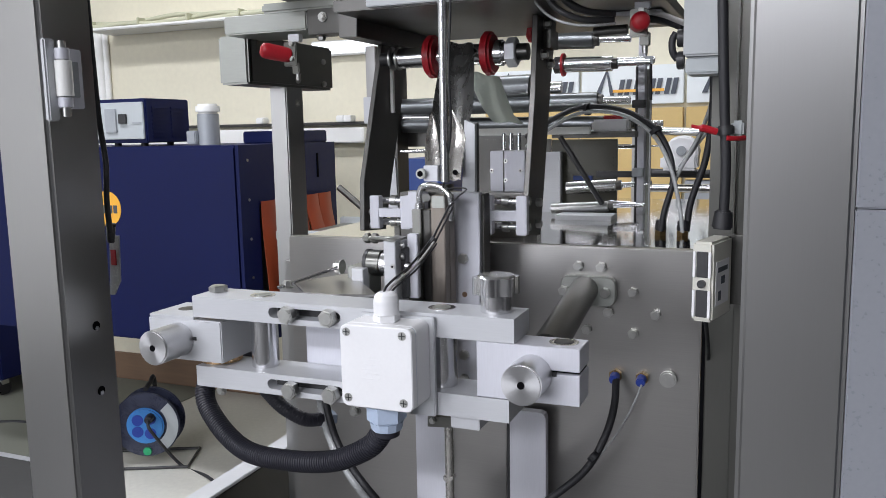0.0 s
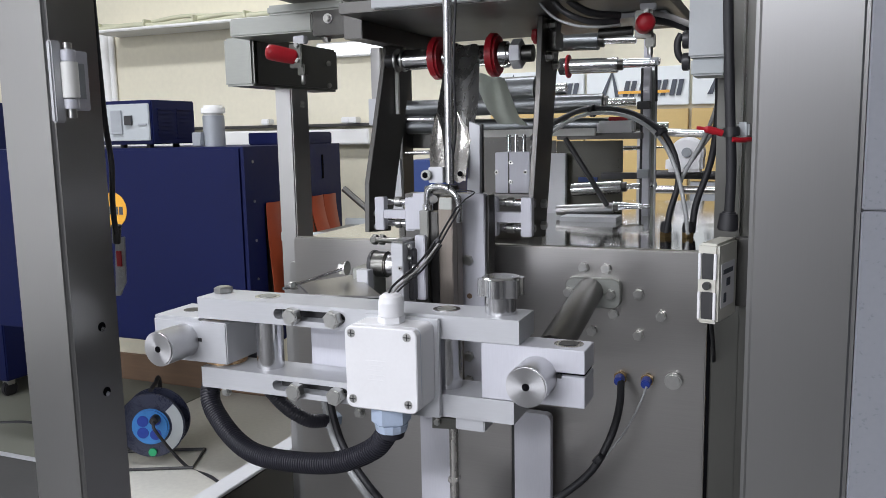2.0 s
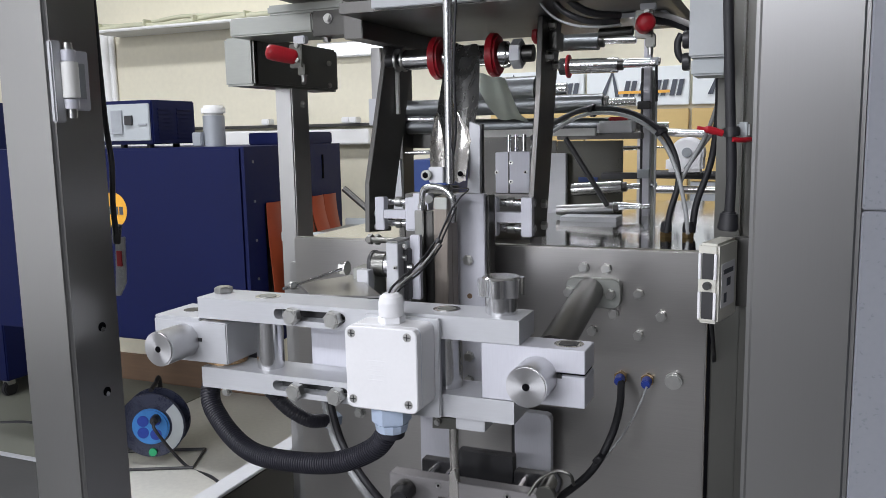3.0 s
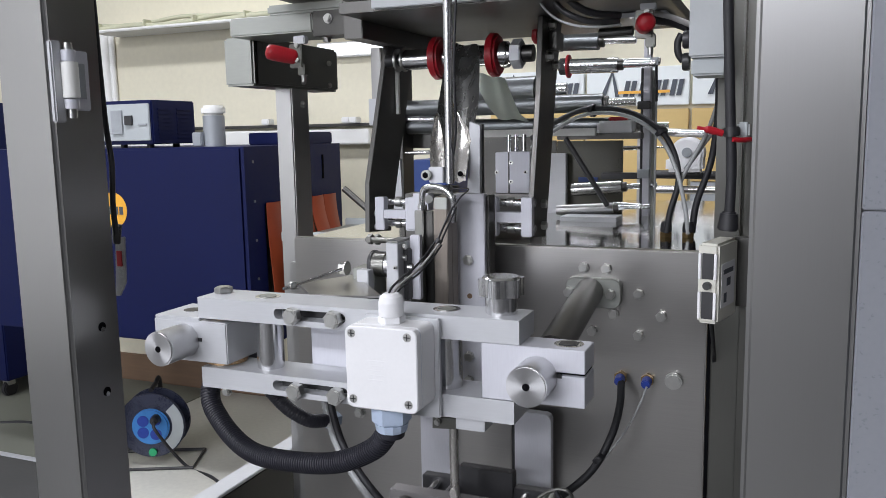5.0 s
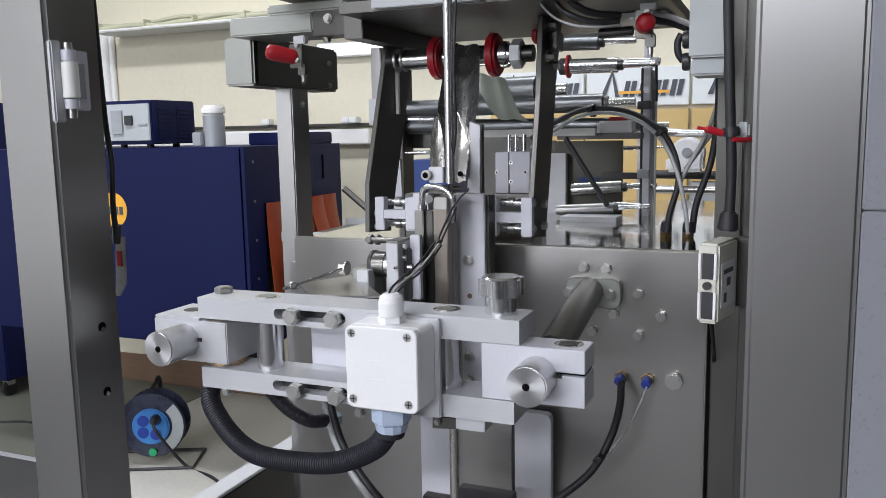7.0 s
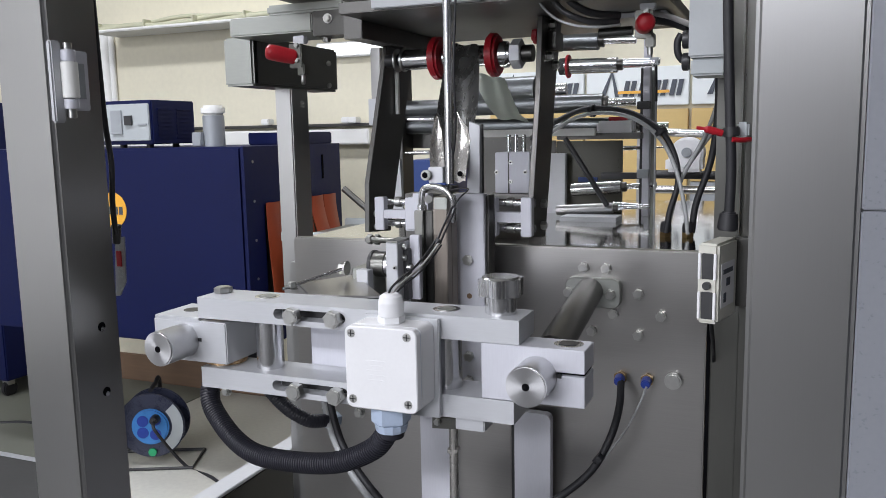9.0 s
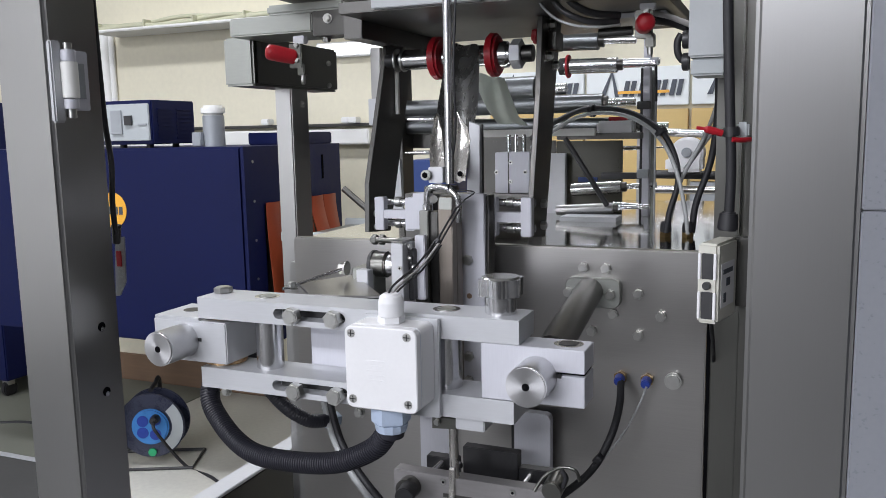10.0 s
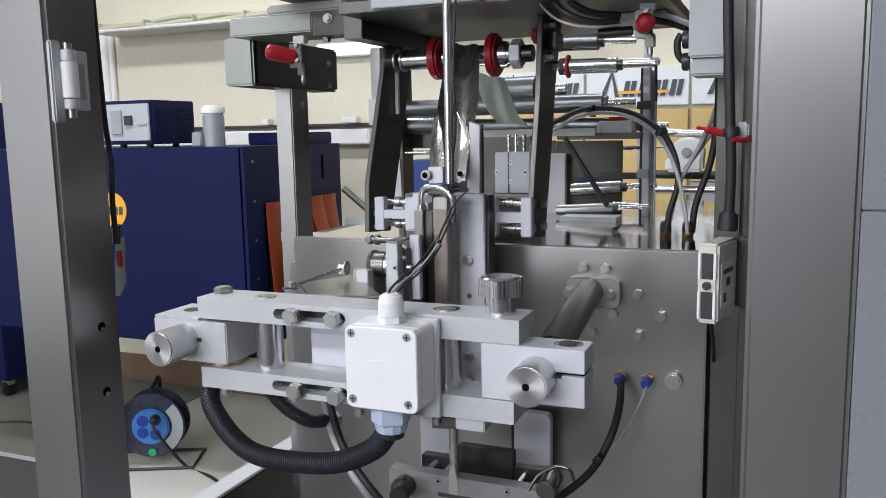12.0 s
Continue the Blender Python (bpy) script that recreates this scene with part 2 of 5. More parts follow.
def b_slotted(x0, x1, y0, y1, z0, z1, s0, s1, q0, q1, depth):
    """A bar whose front face has one rounded blind slot."""
    bm = bmesh.new()
    r = (q1 - q0) / 2
    zc = (q0 + q1) / 2
    outer = [bm.verts.new(c) for c in ((x0, y0, z0), (x1, y0, z0), (x1, y0, z1), (x0, y0, z1))]
    ring = []
    for k in range(20):
        a = math.pi * (k % 10) / 9 - math.pi / 2
        ring.append((s1 - r + r * math.cos(a), zc + r * math.sin(a)) if k < 10 else (s0 + r - r * math.cos(a), zc - r * math.sin(a)))
    inner = [bm.verts.new((x, y0, z)) for x, z in ring]
    deep = [bm.verts.new((x, y0 + depth, z)) for x, z in ring]
    edges = [bm.edges.new((v[k], v[(k + 1) % len(v)])) for v in (outer, inner) for k in range(len(v))]
    bmesh.ops.triangle_fill(bm, edges=edges, use_beauty=True)
    for k in range(20):
        bm.faces.new((inner[k], inner[(k + 1) % 20], deep[(k + 1) % 20], deep[k]))
    bm.faces.new(deep)
    back = [bm.verts.new((v.co.x, y1, v.co.z)) for v in outer]
    for k in range(4):
        bm.faces.new((outer[k], outer[(k + 1) % 4], back[(k + 1) % 4], back[k]))
    bm.faces.new(back)
    return bm


def round_rect(x0, x1, z0, z1, r, n=5):
    out = []
    for cx_, cz_, a0 in ((x1 - r, z1 - r, 0), (x0 + r, z1 - r, 90), (x0 + r, z0 + r, 180), (x1 - r, z0 + r, 270)):
        out += [(cx_ + r * math.cos(radians(a0 + 90 * k / n)), cz_ + r * math.sin(radians(a0 + 90 * k / n))) for k in range(n + 1)]
    return out


def merge(*bms):
    out = bms[0]
    for b in bms[1:]:
        me = bpy.data.meshes.new("joined")
        b.to_mesh(me)
        out.from_mesh(me)
        b.free()
        bpy.data.meshes.remove(me)
    return out


def hex_bolt(at, way, parent, r=0.0075, h=0.0055, washer=True, name="bolt", turn=0.3):
    at, way = Vector(at), Vector(way).normalized()
    bm = b_cyl(at + way * (0.0012 if washer else 0), at + way * (h + 0.0012), r, r, 6, 0.0008, turn)
    if washer:
        bm = merge(bm, b_cyl(at, at + way * 0.0014, r * 1.22, None, 20))
    bm = merge(bm, b_cyl(at + way * (h + 0.0010), at + way * (h + 0.0017), r * 0.74, r * 0.68, 16))
    return part(name, bm, BOLT, parent)


def cap_screw(at, way, parent, r=0.005, h=0.005, name="screw"):
    at, way = Vector(at), Vector(way).normalized()
    bolt = part(name, b_cyl(at, at + way * h, r, None, 20, 0.0006), BOLT, parent, smooth=True)
    part("socket", b_cyl(at + way * (h - 0.002), at + way * (h + 0.0003), r * 0.5, None, 6), HOLE_SHADE, bolt)
    return bolt


def block(name, *a, m=ALU, parent=None, label="", bevel=0.0008):
    return part(name, b_box(*a, bevel), m, parent, label)


def rod(name, p0, p1, r, m=CHROME, parent=None, label="", bevel=0.0006, seg=28):
    return part(name, b_cyl(p0, p1, r, None, seg, bevel), m, parent, label, True)


def hose(name, pts, r, m=RUBBER, parent=None, label="", **k):
    return part(name, b_tube(pts, r, **k), m, parent, label, True)




# ---------------------------------------------------------------- hall
def setting(name, bm, material, label, category, smooth=False):
    return tagged(part(name, bm, material, None, "", smooth), label, category, kind="structure")


setting("floor", b_box(-5, 3, -7, 3.4, -0.1, 0.0), FLOOR, "grey-beige painted workshop floor", "floor")
setting("wall_north", b_box(-5, -0.12, 3.25, 3.4, 0.0, 3.2), WALL, "cream painted workshop wall", "wall")
# Unseen dark stretch of wall, added to darken reflections in the steel.
setting("wall_northeast", b_box(-0.12, 3, 3.25, 3.4, 0.0, 3.2), DARK_UNSEEN_WALL, "unseen dark wall added to darken steel reflections", "wall")
setting("wall_south", merge(b_box(-5, 3, -7.15, -7.0, 0.0, 0.8), b_box(-5, 3, -7.15, -7.0, 2.9, 3.2), b_box(-5, -4.6, -7.15, -7.0, 0.8, 2.9), b_box(-2.0, 3, -7.15, -7.0, 0.8, 2.9)), SOUTH_WALL, "grey painted workshop wall with an added fill window", "wall")
# Unseen window, placed and sized for the frontal fill lamp.
win = thing("window_1", (-3.3, -7.07, 0.8), "unseen tall window added for frontal fill light", "window", kind="structure")
for zz in (0.8, 2.86):
    block("window_frame", -4.6, -2.0, -7.1, -7.04, zz, zz + 0.04, m=WHITE_METAL, parent=win)
for k in range(4):
    block("mullion", -4.6 + 0.8533 * k, -4.56 + 0.8533 * k, -7.1, -7.04, 0.84, 2.86, m=WHITE_METAL, parent=win)
setting("wall_west", b_box(-5.15, -5, -7, 3.4, 0.0, 3.2), NEUTRAL_WALL, "light unseen side wall kept dark for steel reflections", "wall")
# Unseen wall, kept dark so right-hand steel faces mirror little light.
setting("wall_east", b_box(3, 3.15, -7, 3.4, 0.0, 3.2), DARK_UNSEEN_WALL, "unseen side wall kept dark for steel reflections", "wall")
setting("ceiling", b_box(-5, 3, -7, 3.4, 3.2, 3.3), CEIL, "pale painted workshop ceiling", "ceiling")
setting("baseboard", b_box(-5, -0.12, 3.235, 3.25, 0.0, 0.145, 0.004), BROWN, "brown wooden skirting board along the wall", "baseboard")

for lx, ly, watts in LAMPS:
    fx = thing("ceiling_light", (lx, ly, 3.2), "white ceiling fixture with lit fluorescent diffuser", "ceiling light", "ceiling fixtures")
    part("housing", merge(b_box(lx - .78, lx + .78, ly - .2, ly + .2, 3.15, 3.2, 0.006)), WHITE_METAL, fx)
    part("diffuser", b_box(lx - .74, lx + .74, ly - .165, ly + .165, 3.135, 3.149, 0.004), TUBE_GLOW, fx, "lit frosted diffuser")

# corner pipe, trunking and cable tray on the far wall
pipe = thing("wall_pipe", (-3.1461, 3.23, 0.95), "white vertical pipe on the cream wall", "pipe")
rod("pipe", (-3.1609, 3.225, 0.95), (-3.1609, 3.225, 1.7864), 0.025, WHITE_METAL, pipe)
rod("side_pipe", (-3.1301, 3.235, 0.95), (-3.1301, 3.235, 1.7801), 0.015, WHITE_METAL, pipe)

tray = thing("cable_tray", (-2.6421, 3.1, 1.7670), "cream wall cable tray carrying a loose cable bundle", "cable tray")
block("ledge", -3.0840, -0.6, 3.05, 3.25, 1.7690, 1.7821, m=WHITE_METAL, parent=tray, bevel=0.004)
for k in range(3):
    hose("cable", [(-3.0840 + 0.25 * i, 3.08 + 0.02 * k, 1.7872 + 0.012 * k + 0.012 * math.sin(2.1 * i + k * 1.7)) for i in range(11)], 0.010, CREAM_METAL, tray, n=5)
for i in range(9):
    block("strap", -3.0485 + 0.28 * i, -3.0485 + 0.28 * i + 0.010, 3.06, 3.13, 1.7821, 1.7821 + 0.034, m=CREAM_METAL, parent=tray, bevel=0.003)

trunk = thing("wall_trunking", (-2.3342, 3.2, 1.2493), "white cable trunking along the cream wall", "trunking")
block("duct", -3.1736, -1.6691, 3.18, 3.25, 1.2271, 1.2941, m=WHITE_METAL, parent=trunk, bevel=0.005)
block("ledge", -3.1736, -1.6691, 3.19, 3.25, 1.3065, 1.3189, m=STEEL_DARK, parent=trunk, bevel=0.002)
for px in (-2.1830, -1.7681, -1.7343):
    block("clip", px - 0.02, px + 0.02, 3.15, 3.2, 1.3189, 1.3460, m=WHITE_METAL, parent=trunk, bevel=0.004)

wl = thing("wall_light", (-1.9264, 3.25, 1.6150), "lit white fluorescent fixture on the cream wall", "wall light")
block("housing", -1.9364, -1.6018, 3.215, 3.25, 1.6070, 1.6727, m=WHITE_METAL, parent=wl, bevel=0.004)
block("diffuser", -1.9264, -1.6118, 3.20, 3.2145, 1.6150, 1.6647, m=WALL_GLOW, parent=wl, label="lit white diffuser", bevel=0.004)

# sign wall
sign = thing("wall_sign", (-0.4783, 3.22, 1.3519), "white wall sign board with dark slanted logo and amber stripe", "sign")
for k in range(3):
    x0 = -0.7242 + (k - 1) * (-0.3262 - -0.7242)
    x1 = x0 + (-0.3262 - -0.7242) - 0.012
    block("board", x0, x1, 3.22, 3.25, 1.3583, 1.5039, m=SIGN_WHITE, parent=sign, bevel=0.002)
    w = x1 - x0
    zb, zt = 1.3939, 1.4529
    h = zt - zb
    # plain slanted bars stand for the logo
    lx0 = x0 + 0.14 * w
    bars = [b_prism([(lx0 + 0.0 * w, zb), (lx0 + 0.05 * w, zb), (lx0 + 0.115 * w, zt + 0.45 * h), (lx0 + 0.15 * w, zb), (lx0 + 0.19 * w, zb), (lx0 + 0.12 * w, zt + 0.75 * h)], "y", 3.214, 3.219)]
    for j in range(4):
        bx = lx0 + (0.225 + 0.15 * j) * w
        for off in (0.0, 0.065):
            bars.append(b_prism([(bx + off * w, zb), (bx + (off + 0.045) * w, zb), (bx + (off + 0.075) * w, zt), (bx + (off + 0.03) * w, zt)], "y", 3.214, 3.219))
    part("logo", merge(*bars), SIGN_DARK, sign, "dark slanted logo bars")
    part("logo_stripe", b_box(lx0 + 0.18 * w, lx0 + 0.68 * w, 3.210, 3.2132, zb + 0.18 * h, zb + 0.36 * h), YELLOW, sign, "amber logo stripe")
for k in range(3):
    x0 = -0.7242 + (k - 1) * (-0.3262 - -0.7242)
    tagged(block("amber_board", x0, x0 + (-0.3262 - -0.7242) - 0.012, 3.215, 3.25, 1.0709 if k == 2 else 0.15, 1.3476 - 0.004, m=YELLOW_WALL, bevel=0.002), "amber painted wall board below the sign", "wall board", "amber boards")

tagged(block("grey_board", -0.3262, 0.06, 3.22, 3.25, 0.15, 1.0679, m=GREY_MOTOR, bevel=0.002), "grey wall board below the amber boards", "wall board")
# white rounded device on a steel rail
rail = thing("wall_rail", (-0.2941, 2.4, 1.2505), "long horizontal steel rail with bright top", "rail")
rod("tube", (-0.6034, 2.4000, 1.2753), (-0.0845, 2.4000, 1.2471), 0.012, CHROME, rail)
rod("lower_tube", (-0.3868, 2.4000, 1.1420), (-0.0809, 2.4000, 1.1364), 0.012, BLACK_PAINT, rail)
rod("bottom_tube", (-0.3861, 2.4000, 1.0980), (-0.0796, 2.4000, 1.0961), 0.012, CHROME, rail)
for px in (-0.3694, -0.0847):
    block("post", px - .02, px + .02, 2.38, 2.42, 0.0, 1.2694, m=STEEL_V, parent=rail, bevel=0.002)
dev = thing("tape_dispenser", (-0.2472, 2.3, 1.1598), "white rounded plastic dispenser with a dark hub", "dispenser")
part("housing", merge(b_cyl((-0.2438, 2.3000, 1.2023), (-0.2438, 2.38, 1.2023), 0.044, None, 28, 0.006), b_box(-0.3000, -0.2020, 2.301, 2.379, 1.1522, 1.1933, 0.008)), WHITE_PLASTIC, dev, smooth=True)
rod("hub", (-0.2438, 2.293, 1.2054), (-0.2438, 2.31, 1.2054), 0.013, GREY_MOTOR, dev, "dark hub")


# ---------------------------------------------------------------- blue machines
def blue_tunnel():
    fy, by = 2.2, 2.82
    x1 = -1.6106
    x0 = x1 - 1.35
    zt, zb = 1.2374, 0.5584
    t = thing("shrink_tunnel", (x1 - 0.6, 2.5, 0.0), "dark blue heat tunnel cabinet with orange curtain and motor", "machine")
    part("cabinet", b_box(x0, x1 - 0.012, fy, by, zb, zt, 0.008), BLUE_PAINT, t)
    part("end_frame", merge(b_box(x1 - 0.012, x1, fy, fy + 0.10, zb, zt), b_box(x1 - 0.012, x1, by - 0.05, by, zb, zt),
         b_box(x1 - 0.012, x1, fy + 0.10, by - 0.05, zt - 0.2, zt), b_box(x1 - 0.012, x1, fy + 0.10, by - 0.05, zb, zb + 0.12)), BLUE_PAINT, t)
    # Black sheet stands in for the shade inside the tunnel opening.
    part("tunnel_mouth", b_box(x1 - 0.0118, x1 - 0.006, fy + 0.10, by - 0.05, zb + 0.12, zt - 0.2), BLACK_PAINT, t, "black sheet for the shade in the tunnel mouth")
    for k in range(5):
        y0 = fy + 0.104 + k * 0.093
        flare = (0.02, 0.012, 0.05, 0.07, 0.045)[k]
        bm = bmesh.new()
        rows = []
        for i in range(9):
            f = i / 8
            out = x1 + 0.004 + flare * math.sin(1.5 * f) * f
            z = zt - 0.19 - f * (zt - zb - 0.33 - (0.10 if flare > 0.04 else 0.0))
            rows.append([bm.verts.new((out + 0.008 * math.sin(math.pi * j / 4) + th, y0 + 0.089 * j / 4, z)) for th in (0.0, 0.003) for j in range(5)])
        for a, b in zip(rows, rows[1:]):
            for j in (0, 1, 2, 3, 5, 6, 7, 8):
                bm.faces.new((a[j], a[j + 1], b[j + 1], b[j]))
            bm.faces.new((a[0], a[5], b[5], b[0]))
            bm.faces.new((a[4], a[9], b[9], b[4]))
        part("curtain_strip", bm, ORANGE, t, "orange rubber strip", True)
    block("hood", x1 - 0.24, x1 - 0.02, fy + 0.36, by - 0.02, zt, zt + 0.045, m=BLUE_PAINT, parent=t, bevel=0.004)
    for py in (fy + 0.22, by - 0.14):
        block("slot", x1, x1 + 0.002, py, py + 0.012, zt - 0.13, zt - 0.04, m=HOLE_SHADE, parent=t, bevel=0)
    # control box on top
    cx0, cx1 = -2.2026 - 0.02, -1.9926
    cz = 1.3997
    cb = block("control_box", cx0, cx1, fy + 0.02, fy + 0.24, zt + 0.012, cz, m=BLUE_PAINT, parent=t, bevel=0.004)
    block("fascia", cx0 + 0.01, cx1 - 0.008, fy + 0.012, fy + 0.02, zt + 0.025, cz - 0.012, m=PANEL_GREY, parent=cb, label="pale grey control fascia", bevel=0.002)
    block("display", -2.1633, -2.1153, fy + 0.006, fy + 0.012, 1.2859, 1.3667, m=GREY_MOTOR, parent=cb, bevel=0.001)
    block("switch", -2.1027, -2.0703, fy + 0.004, fy + 0.012, 1.3157, 1.3482, m=BLACK_PAINT, parent=cb, bevel=0.001)
    block("mark", -2.0465, -2.0097, fy + 0.009, fy + 0.012, 1.3145, 1.3202, m=GREY_MOTOR, parent=cb, bevel=0)
    for k in range(8):
        z = zt + 0.030 + k * (cz - zt - 0.05) / 8
        for a, b in ((0.045, 0.12), (0.14, 0.215)):
            block("louvre", cx1, cx1 + 0.004, fy + a, fy + b, z, z + 0.007, m=BLUE_PAINT, parent=cb, bevel=0.001)
    for k in range(4):
        fxx = cx0 + 0.06 if k % 2 else cx1 - 0.05
        rod("foot", (fxx, fy + 0.06 + 0.13 * (k // 2), zt), (fxx, fy + 0.06 + 0.13 * (k // 2), zt + 0.012), 0.012, RUBBER, cb)
    # motor
    mx, my = -1.8386, 2.35
    motor = rod("motor", (mx, my, zt), (mx, my, 1.3436), 0.037, GREY_MOTOR, t, "grey ribbed motor with pale cap")
    rod("cap", (mx, my, 1.3436), (mx, my, 1.3783), 0.041, WHITE_METAL, motor, "pale fan cap", bevel=0.008)
    for k in range(12):
        a = 2 * math.pi * k / 12
        rod("fin", (mx + 0.034 * math.cos(a), my + 0.034 * math.sin(a), zt + 0.01), (mx + 0.034 * math.cos(a), my + 0.034 * math.sin(a), 1.3378), 0.0025, GREY_MOTOR, motor, seg=6, bevel=0)
    block("terminal_box", mx - 0.058, mx - 0.02, my - 0.05, my - 0.01, zt + 0.004, zt + 0.05, m=GREY_MOTOR, parent=motor, bevel=0.003)
    # sticker
    st = rod("sticker", (-2.1758, fy - 0.002, 1.0224), (-2.1758, fy, 1.0224), 0.062, YELLOW, t, "round amber sticker", bevel=0, seg=40)
    for k in range(3):
        block("sticker_bar", -2.1702 + 0.022 * k - 0.02, -2.1702 + 0.022 * k - 0.004, fy - 0.0035, fy - 0.002, 1.0066, 1.0346, m=SIGN_DARK, parent=st, bevel=0)
    for k in range(5):
        rod("rivet", (x1, fy + 0.045, zt - 0.05 - 0.13 * k), (x1 + 0.003, fy + 0.045, zt - 0.05 - 0.13 * k), 0.005, BOLT, t, seg=10)
    # legs
    for lx, ly in ((-2.3360, fy + 0.05), (x0 + 0.06, by - 0.05), (x1 - 0.05, by - 0.05)):
            block("leg", lx - 0.025, lx + 0.025, ly - 0.025, ly + 0.025, 0.0, zb, m=BLUE_PAINT, parent=t, bevel=0.003)
    # outfeed
    part("outfeed_apron", b_box(x1 + 0.08, x1 + 0.60, fy + 0.12, by - 0.06, 0.66, 0.930, 0.003), SATIN, t, "grey outfeed table body")
    for py in (fy + 0.10, by - 0.085):
        block("outfeed_rail", x1 + 0.06, x1 + 0.62, py, py + 0.022, 0.918, 0.952, m=PANEL_GREY, parent=t, label="pale outfeed side rail", bevel=0.003)
    rod("guard_bar", (-1.3884, 2.4500, 1.0874), (-1.2911, 2.4500, 1.0117), 0.011, STEEL_DARK, t, "dark slanting guard bar")
    part("belt_edge", b_box(x1 + 0.3, x1 + 0.62, by - 0.055, by - 0.04, 0.9515, 0.9763, 0.002), ORANGE, t, "orange belt edge")


blue_tunnel()


def blue_side_machine():
    x1 = -3.3560 - 0.12
    t = thing("wheeled_cabinet", (x1 - 0.4, 3.0, 0.0), "dark blue wheeled machine cabinet", "machine")
    block("cabinet", x1 - 0.8, x1, 2.75, 3.2, 0.10, 1.4506, m=BLUE_PAINT, parent=t, bevel=0.006)
    block("handle", -3.4052 - 0.05, -3.4052, 2.73, 2.75, 0.7109, 0.7655, m=GREY_MOTOR, parent=t, bevel=0.003)
    for cx_ in (x1 - 0.08, x1 - 0.7):
        for cy_ in (2.82, 3.1):
            c = part("castor", b_cyl((cx_ - 0.015, cy_, 0.04), (cx_ + 0.015, cy_, 0.04), 0.04, None, 20, 0.006), RUBBER, t, "black castor wheel", True)
            block("fork", cx_ - 0.022, cx_ + 0.022, cy_ - 0.02, cy_ + 0.02, 0.06, 0.1, m=BOLT, parent=c, bevel=0.002)


blue_side_machine()


# cable reel on the floor
def cable_reel():
    c = Vector((-2.2552, 2.4208, 0.0))
    t = thing("cable_reel", c, "blue and white cable reel standing on a wire frame", "cable reel")
    r = 0.128
    z = 0.165
    w = Vector((0.42, -0.907, 0))
    cc = c + Vector((0, 0, z))
    part("rear_disc", b_cyl(cc - w * 0.03, cc - w * 0.02, r, None, 40, 0.003), SMOKE, t, "dark rear disc", True)
    part("front_disc", b_cyl(cc + w * 0.05, cc + w * 0.06, r, None, 40, 0.003), SMOKE, t, "smoky grey disc", True)
    part("wound_cable", b_cyl(cc - w * 0.02, cc + w * 0.05, r * 0.86, None, 36), RUBBER, t, "wound black cable", True)
    # Pale grey sector on the right half of the front disc.
    band = [Vector((0.123 * math.cos(radians(a)), 0.123 * math.sin(radians(a)))) for a in range(-58, 50, 6)] + [Vector((0.08 * math.cos(radians(a)), 0.08 * math.sin(radians(a)))) for a in range(44, -60, -6)]
    pale = part("pale_band", b_prism([(v.x, v.y) for v in band], "y", -0.0014, 0), PANEL_GREY, t, "pale grey band on the right of the disc")
    pale.matrix_parent_inverse = Matrix.Identity(4)
    pale.matrix_basis = Matrix.Translation(Vector((0, 0, z)) + w * 0.0605) @ Matrix.Rotation(0.4345, 4, "Z")
    hub = part("socket_plate", b_cyl(cc + w * 0.06, cc + w * 0.075, 0.072, None, 32, 0.006), REEL_BLUE, t, "blue socket plate", True)
    side = Vector((0.907, 0.42, 0))
    for a in (0.9, 2.4, 3.8, 5.3):
        p = cc + w * 0.075 + side * 0.036 * math.cos(a) + Vector((0, 0, 0.036 * math.sin(a)))
        part("socket", b_cyl(p, p + w * 0.002, 0.022, None, 20), BLUE_FIT, hub, smooth=True)
    p = cc + w * 0.075 + side * 0.025 + Vector((0, 0, 0.035))
    part("plug", b_cyl(p, p + w * 0.04, 0.018, 0.014, 16, 0.003), RUBBER, t, "black plug", True)
    p = cc + w * 0.06 + side * 0.0 + Vector((0, 0, -0.105))
    part("button", b_cyl(p, p + w * 0.008, 0.016, None, 16), GREEN, t, "green button", True)
    q = cc + w * 0.061 + side * 0.045 + Vector((0, 0, 0.1))
    part("paper_tag", b_prism([(-0.035, -0.02), (0.035, -0.026), (0.032, 0.022), (-0.033, 0.026)], "y", 0, 0.001), LABEL_WHITE, t)
    tag = t.children[-1]
    tag.matrix_basis = Matrix.Translation(q) @ Matrix.Rotation(0.435, 4, "Z")
    frame_pts = [cc - w * 0.09 + side * 0.16 + Vector((0, 0, -z + 0.006)), cc + w * 0.10 + side * 0.16 + Vector((0, 0, -z + 0.006)),
                 cc + w * 0.10 - side * 0.16 + Vector((0, 0, -z + 0.006)), cc - w * 0.09 - side * 0.16 + Vector((0, 0, -z + 0.006)), cc - w * 0.09 + side * 0.16 + Vector((0, 0, -z + 0.006))]
    hose("stand", frame_pts, 0.006, BLACK_PAINT, t, smooth=False, seg=8)
    hose("handle", [cc - w * 0.075 + Vector((0, 0, -z + .01)), cc - w * 0.075 + Vector((0, 0, r + 0.004)), cc - w * 0.02 + Vector((0, 0, r + 0.016)), cc + w * 0.04 + Vector((0, 0, r + 0.008))], 0.009, RUBBER, t, n=6)
    hose("lead", [cc + w * 0.113 + side * 0.025 + Vector((0, 0, 0.035)), cc + w * 0.14 + side * 0.045 + Vector((0, 0, 0.0)), (-2.1010, 2.4004, 0.006), (-1.9263, 2.3423, 0.006), (-1.6799, 2.1863, 0.006)], 0.006, RUBBER, t, "black lead")


